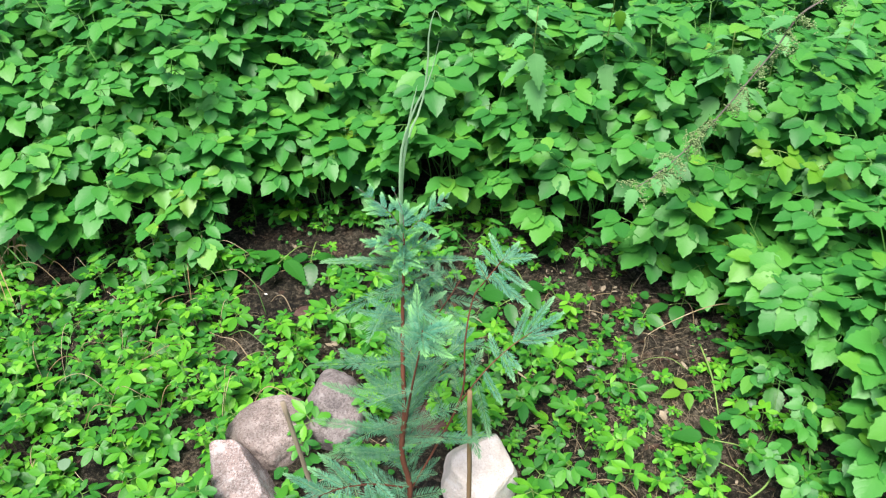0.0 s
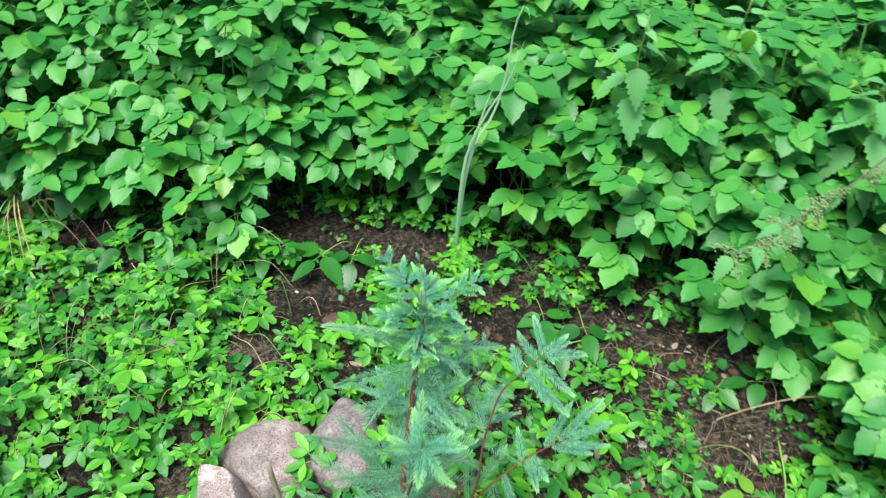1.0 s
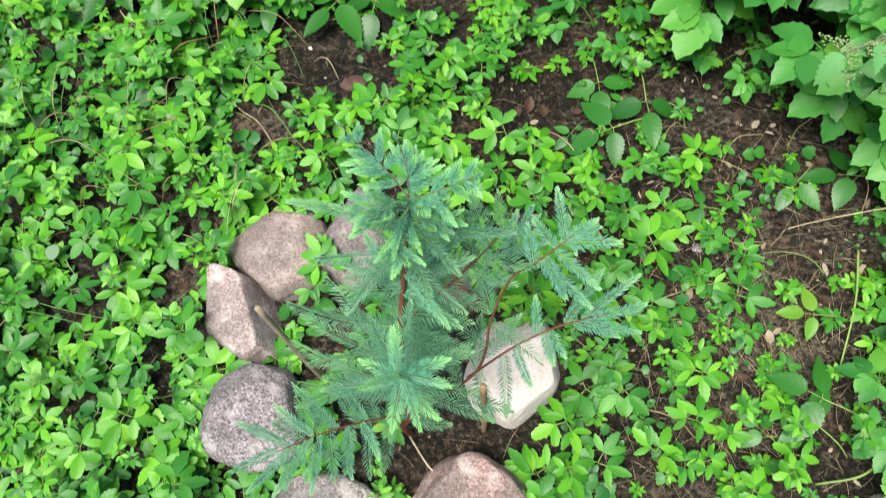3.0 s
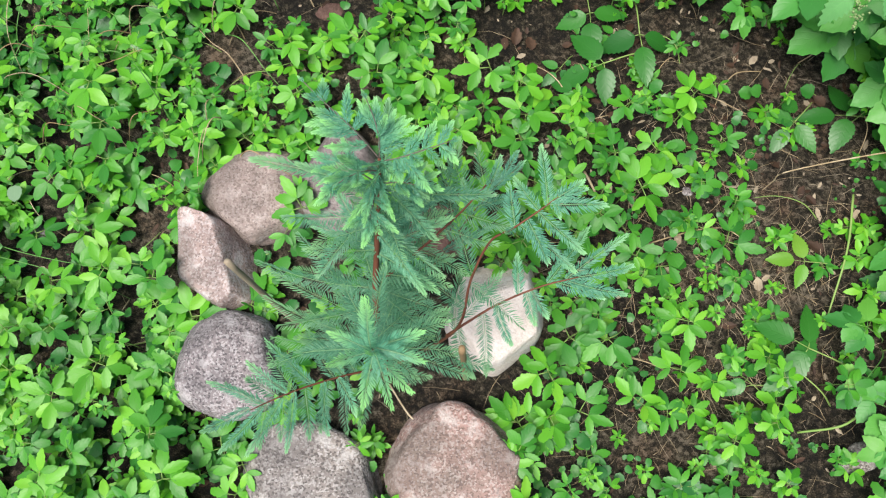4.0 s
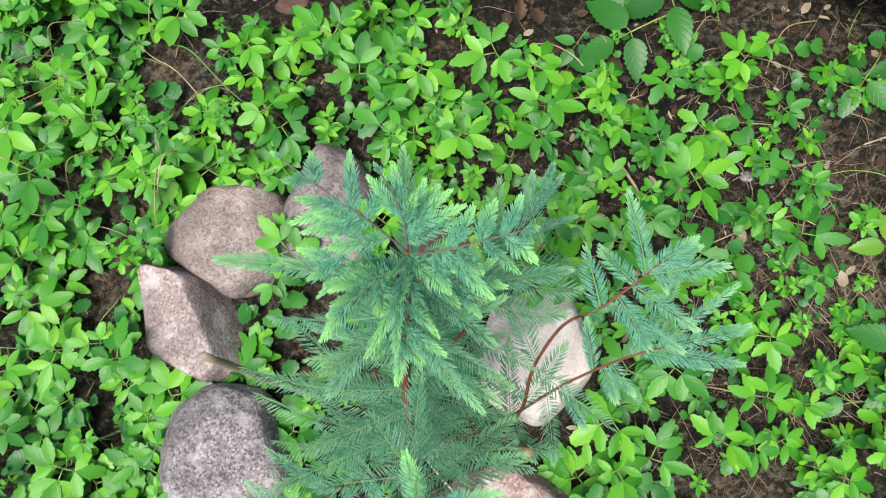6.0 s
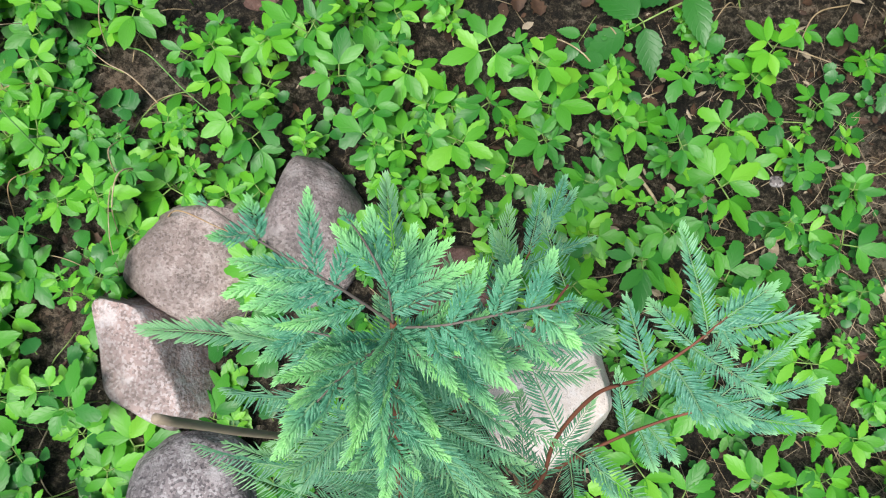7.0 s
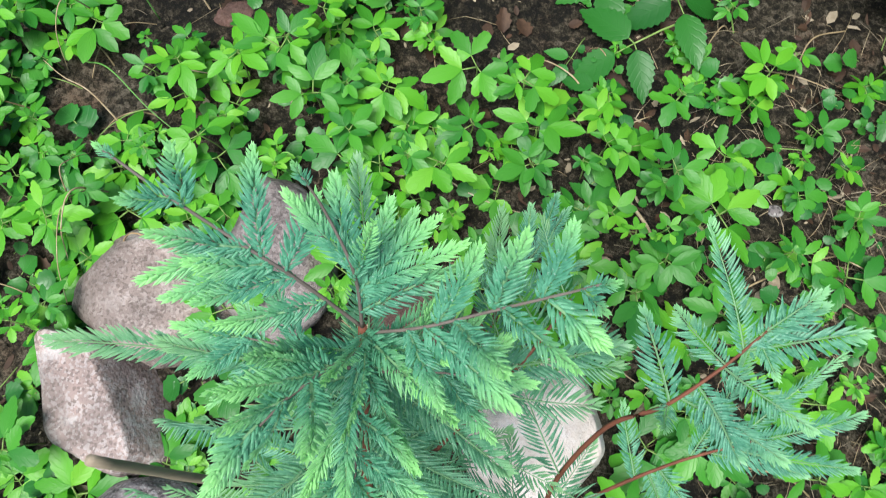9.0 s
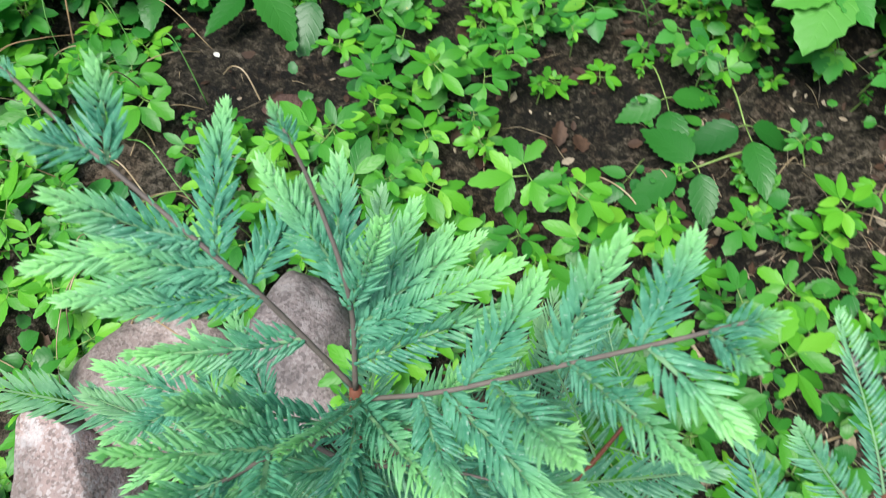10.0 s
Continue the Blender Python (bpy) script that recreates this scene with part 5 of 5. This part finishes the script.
def old_nettle():
    """A nettle gone to seed, bowed over the bed: purplish stem, seed clusters, a few limp leaves."""
    pts = [(1.62, 2.02, -0.01), (1.50, 1.97, 0.45), (1.12, 1.82, 0.90), (0.856, 1.72, 0.868), (0.78, 1.685, 0.77), (0.682, 1.645, 0.628), (0.621, 1.623, 0.553), (0.54, 1.575, 0.50), (0.475, 1.54, 0.475)]
    r = random.Random(8)
    o = Vector(pts[0])
    plant = new("old_nettle")
    WHERE[plant] = Matrix.Translation(o)
    plant.matrix_basis = WHERE[plant]
    tagged(plant, "bowed nettle gone to seed, with purplish stem and seed clusters", "plant")
    line = spline(pts, 50)
    g = Geo()
    tube(g, [p - o for p in line], (0.0030, 0.0012), 7)
    put_part("stem", g.mesh("stem", [M_TWIG]), plant)
    for i in range(16, 50, 2):
        p = line[i]
        for half in (0, 1):
            g = Geo()
            d = Vector((r.uniform(-1, 1), r.uniform(-1, 0.6), r.uniform(-0.7, 0.3))).normalized()
            for k in range(75):
                s = r.random()
                c = p + d * 0.05 * s + Vector((r.gauss(0, 0.005), r.gauss(0, 0.005), r.gauss(0, 0.005) - 0.02 * s * s)) - o
                z = r.uniform(0.0014, 0.0030)
                g.add([c + Vector(q) * z for q in ((1, 0, 0), (-1, 0, 0), (0, 1, 0), (0, -1, 0), (0, 0, 1), (0, 0, -1))], [(0, 2, 4), (2, 1, 4), (1, 3, 4), (3, 0, 4), (2, 0, 5), (1, 2, 5), (3, 1, 5), (0, 3, 5)])
            put_part("seed_tassel", g.mesh("seed_tassel", [M_SEED]), plant)
        if i % 4 == 0:
            for half in (0, 180):
                put_part("leaf", r.choice(NETTLE), plant, Matrix.Translation(p) @ pose(0, 0, 0, 0, 0, r.uniform(0, 360)) @ pose(0, 0, 0, r.uniform(-60, -10)) @ Matrix.Scale(r.uniform(0.45, 0.75), 4))


old_nettle()

# ---- loose odds and ends on the soil ----
RUN = random.Random(31)
for k in range(90):
    x, y = (RUN.uniform(-1.35, -0.4), RUN.uniform(0.75, 1.75)) if k % 3 else (RUN.uniform(-0.2, 0.75), RUN.uniform(0.9, 1.7))
    if on_stone(x, y, 1.3) or depth_in_bed(x, y) > -0.05:
        continue
    a, ln, hi = RUN.uniform(0, 6.283), RUN.uniform(0.05, 0.17), RUN.uniform(0.006, 0.028)
    p = [(x + ln * q * math.cos(a + 0.5 * q), y + ln * q * math.sin(a + 0.5 * q)) for q in (0, 0.35, 0.7, 1.0)]
    if any(on_stone(u, v, 1.15) for u, v in p):
        continue
    stalk([(*p[0], ground_z(*p[0]) - 0.006), (*p[1], hi), (*p[2], hi * 0.8), (*p[3], ground_z(*p[3]) - 0.004)], (RUN.uniform(0.0008, 0.0016), 0.0007), M_STRAW if RUN.random() < 0.6 else M_STALK, "thin pale trailing stem among the seedlings", "trailing_stem", 5)


def pebble(x, y, half, turn, mat, seed, label):
    bm = bmesh.new()
    bmesh.ops.create_icosphere(bm, subdivisions=3, radius=1.0)
    for w in bm.verts:
        p = w.co * (1 + 0.22 * noise.noise(w.co * 1.4 + Vector((seed, 0, 0))) + 0.05 * noise.noise(w.co * 5 + Vector((0, seed, 0))))
        w.co = Vector((p.x * half[0], p.y * half[1], p.z * half[2]))
    for q in bm.faces:
        q.smooth = True
    me = bpy.data.meshes.new("pebble")
    bm.to_mesh(me)
    bm.free()
    me.materials.append(mat)
    put_thing("pebble", me, pose(x, y, ground_z(x, y) + half[2] * 0.35, 0, 0, turn), label, "stone", "small stones on the soil")


pebble(-0.86, 0.975, (0.028, 0.016, 0.010), 15, S_GREY, 1, "small flat bluish grey pebble among seedlings")
pebble(0.80, 0.93, (0.040, 0.028, 0.016), 40, S_PALE, 2, "small pale grey stone on bare soil")
pebble(-0.406, 1.585, (0.032, 0.022, 0.008), 20, S_BRICK, 5, "flat reddish brown stone flake on bare soil")
pebble(0.40, 1.36, (0.012, 0.009, 0.006), 0, S_GREY, 3, "small dark pebble on bare soil")
pebble(-0.33, 1.68, (0.014, 0.010, 0.007), 70, S_TAN, 4, "small brown pebble on bare soil")

M_PALE = leaf_material("silvery_leaf", [(0.0, (0.12, 0.22, 0.12)), (1.0, (0.16, 0.27, 0.15))], 1.1, 0.2, 5.0, 0.7)
for k, (x, y, size, turn) in enumerate([(-0.675, 1.29, 0.050, 30), (-0.90, 1.05, 0.034, 200)]):
    g = Geo()
    leaflet(g, Matrix(), size, size * 0.85, random.Random(70 + k), 9, 0.04, 0.1, 0.1, 0.45, 0.6)
    put_thing("fallen_leaf", g.mesh("fallen_leaf", [M_PALE]), pose(x, y, 0.045, 4, -6, turn), "pale silvery upturned leaf resting on seedlings", "leaf", "pale leaves")
M_PETAL = plain_material("white_petal", [(0.3, (0.6, 0.58, 0.5)), (0.7, (0.75, 0.73, 0.66))], 200, 0.6)
g = Geo()
leaflet(g, Matrix(), 0.013, 0.009, random.Random(1), 5, 0.0, 0.3, 0.2, 0.6, 0.7)
put_thing("petal", g.mesh("petal", [M_PETAL]), pose(-0.524, 1.644, ground_z(-0.524, 1.644) + 0.006, 5, 10, 60), "small whitish petal on bare soil", "petal")
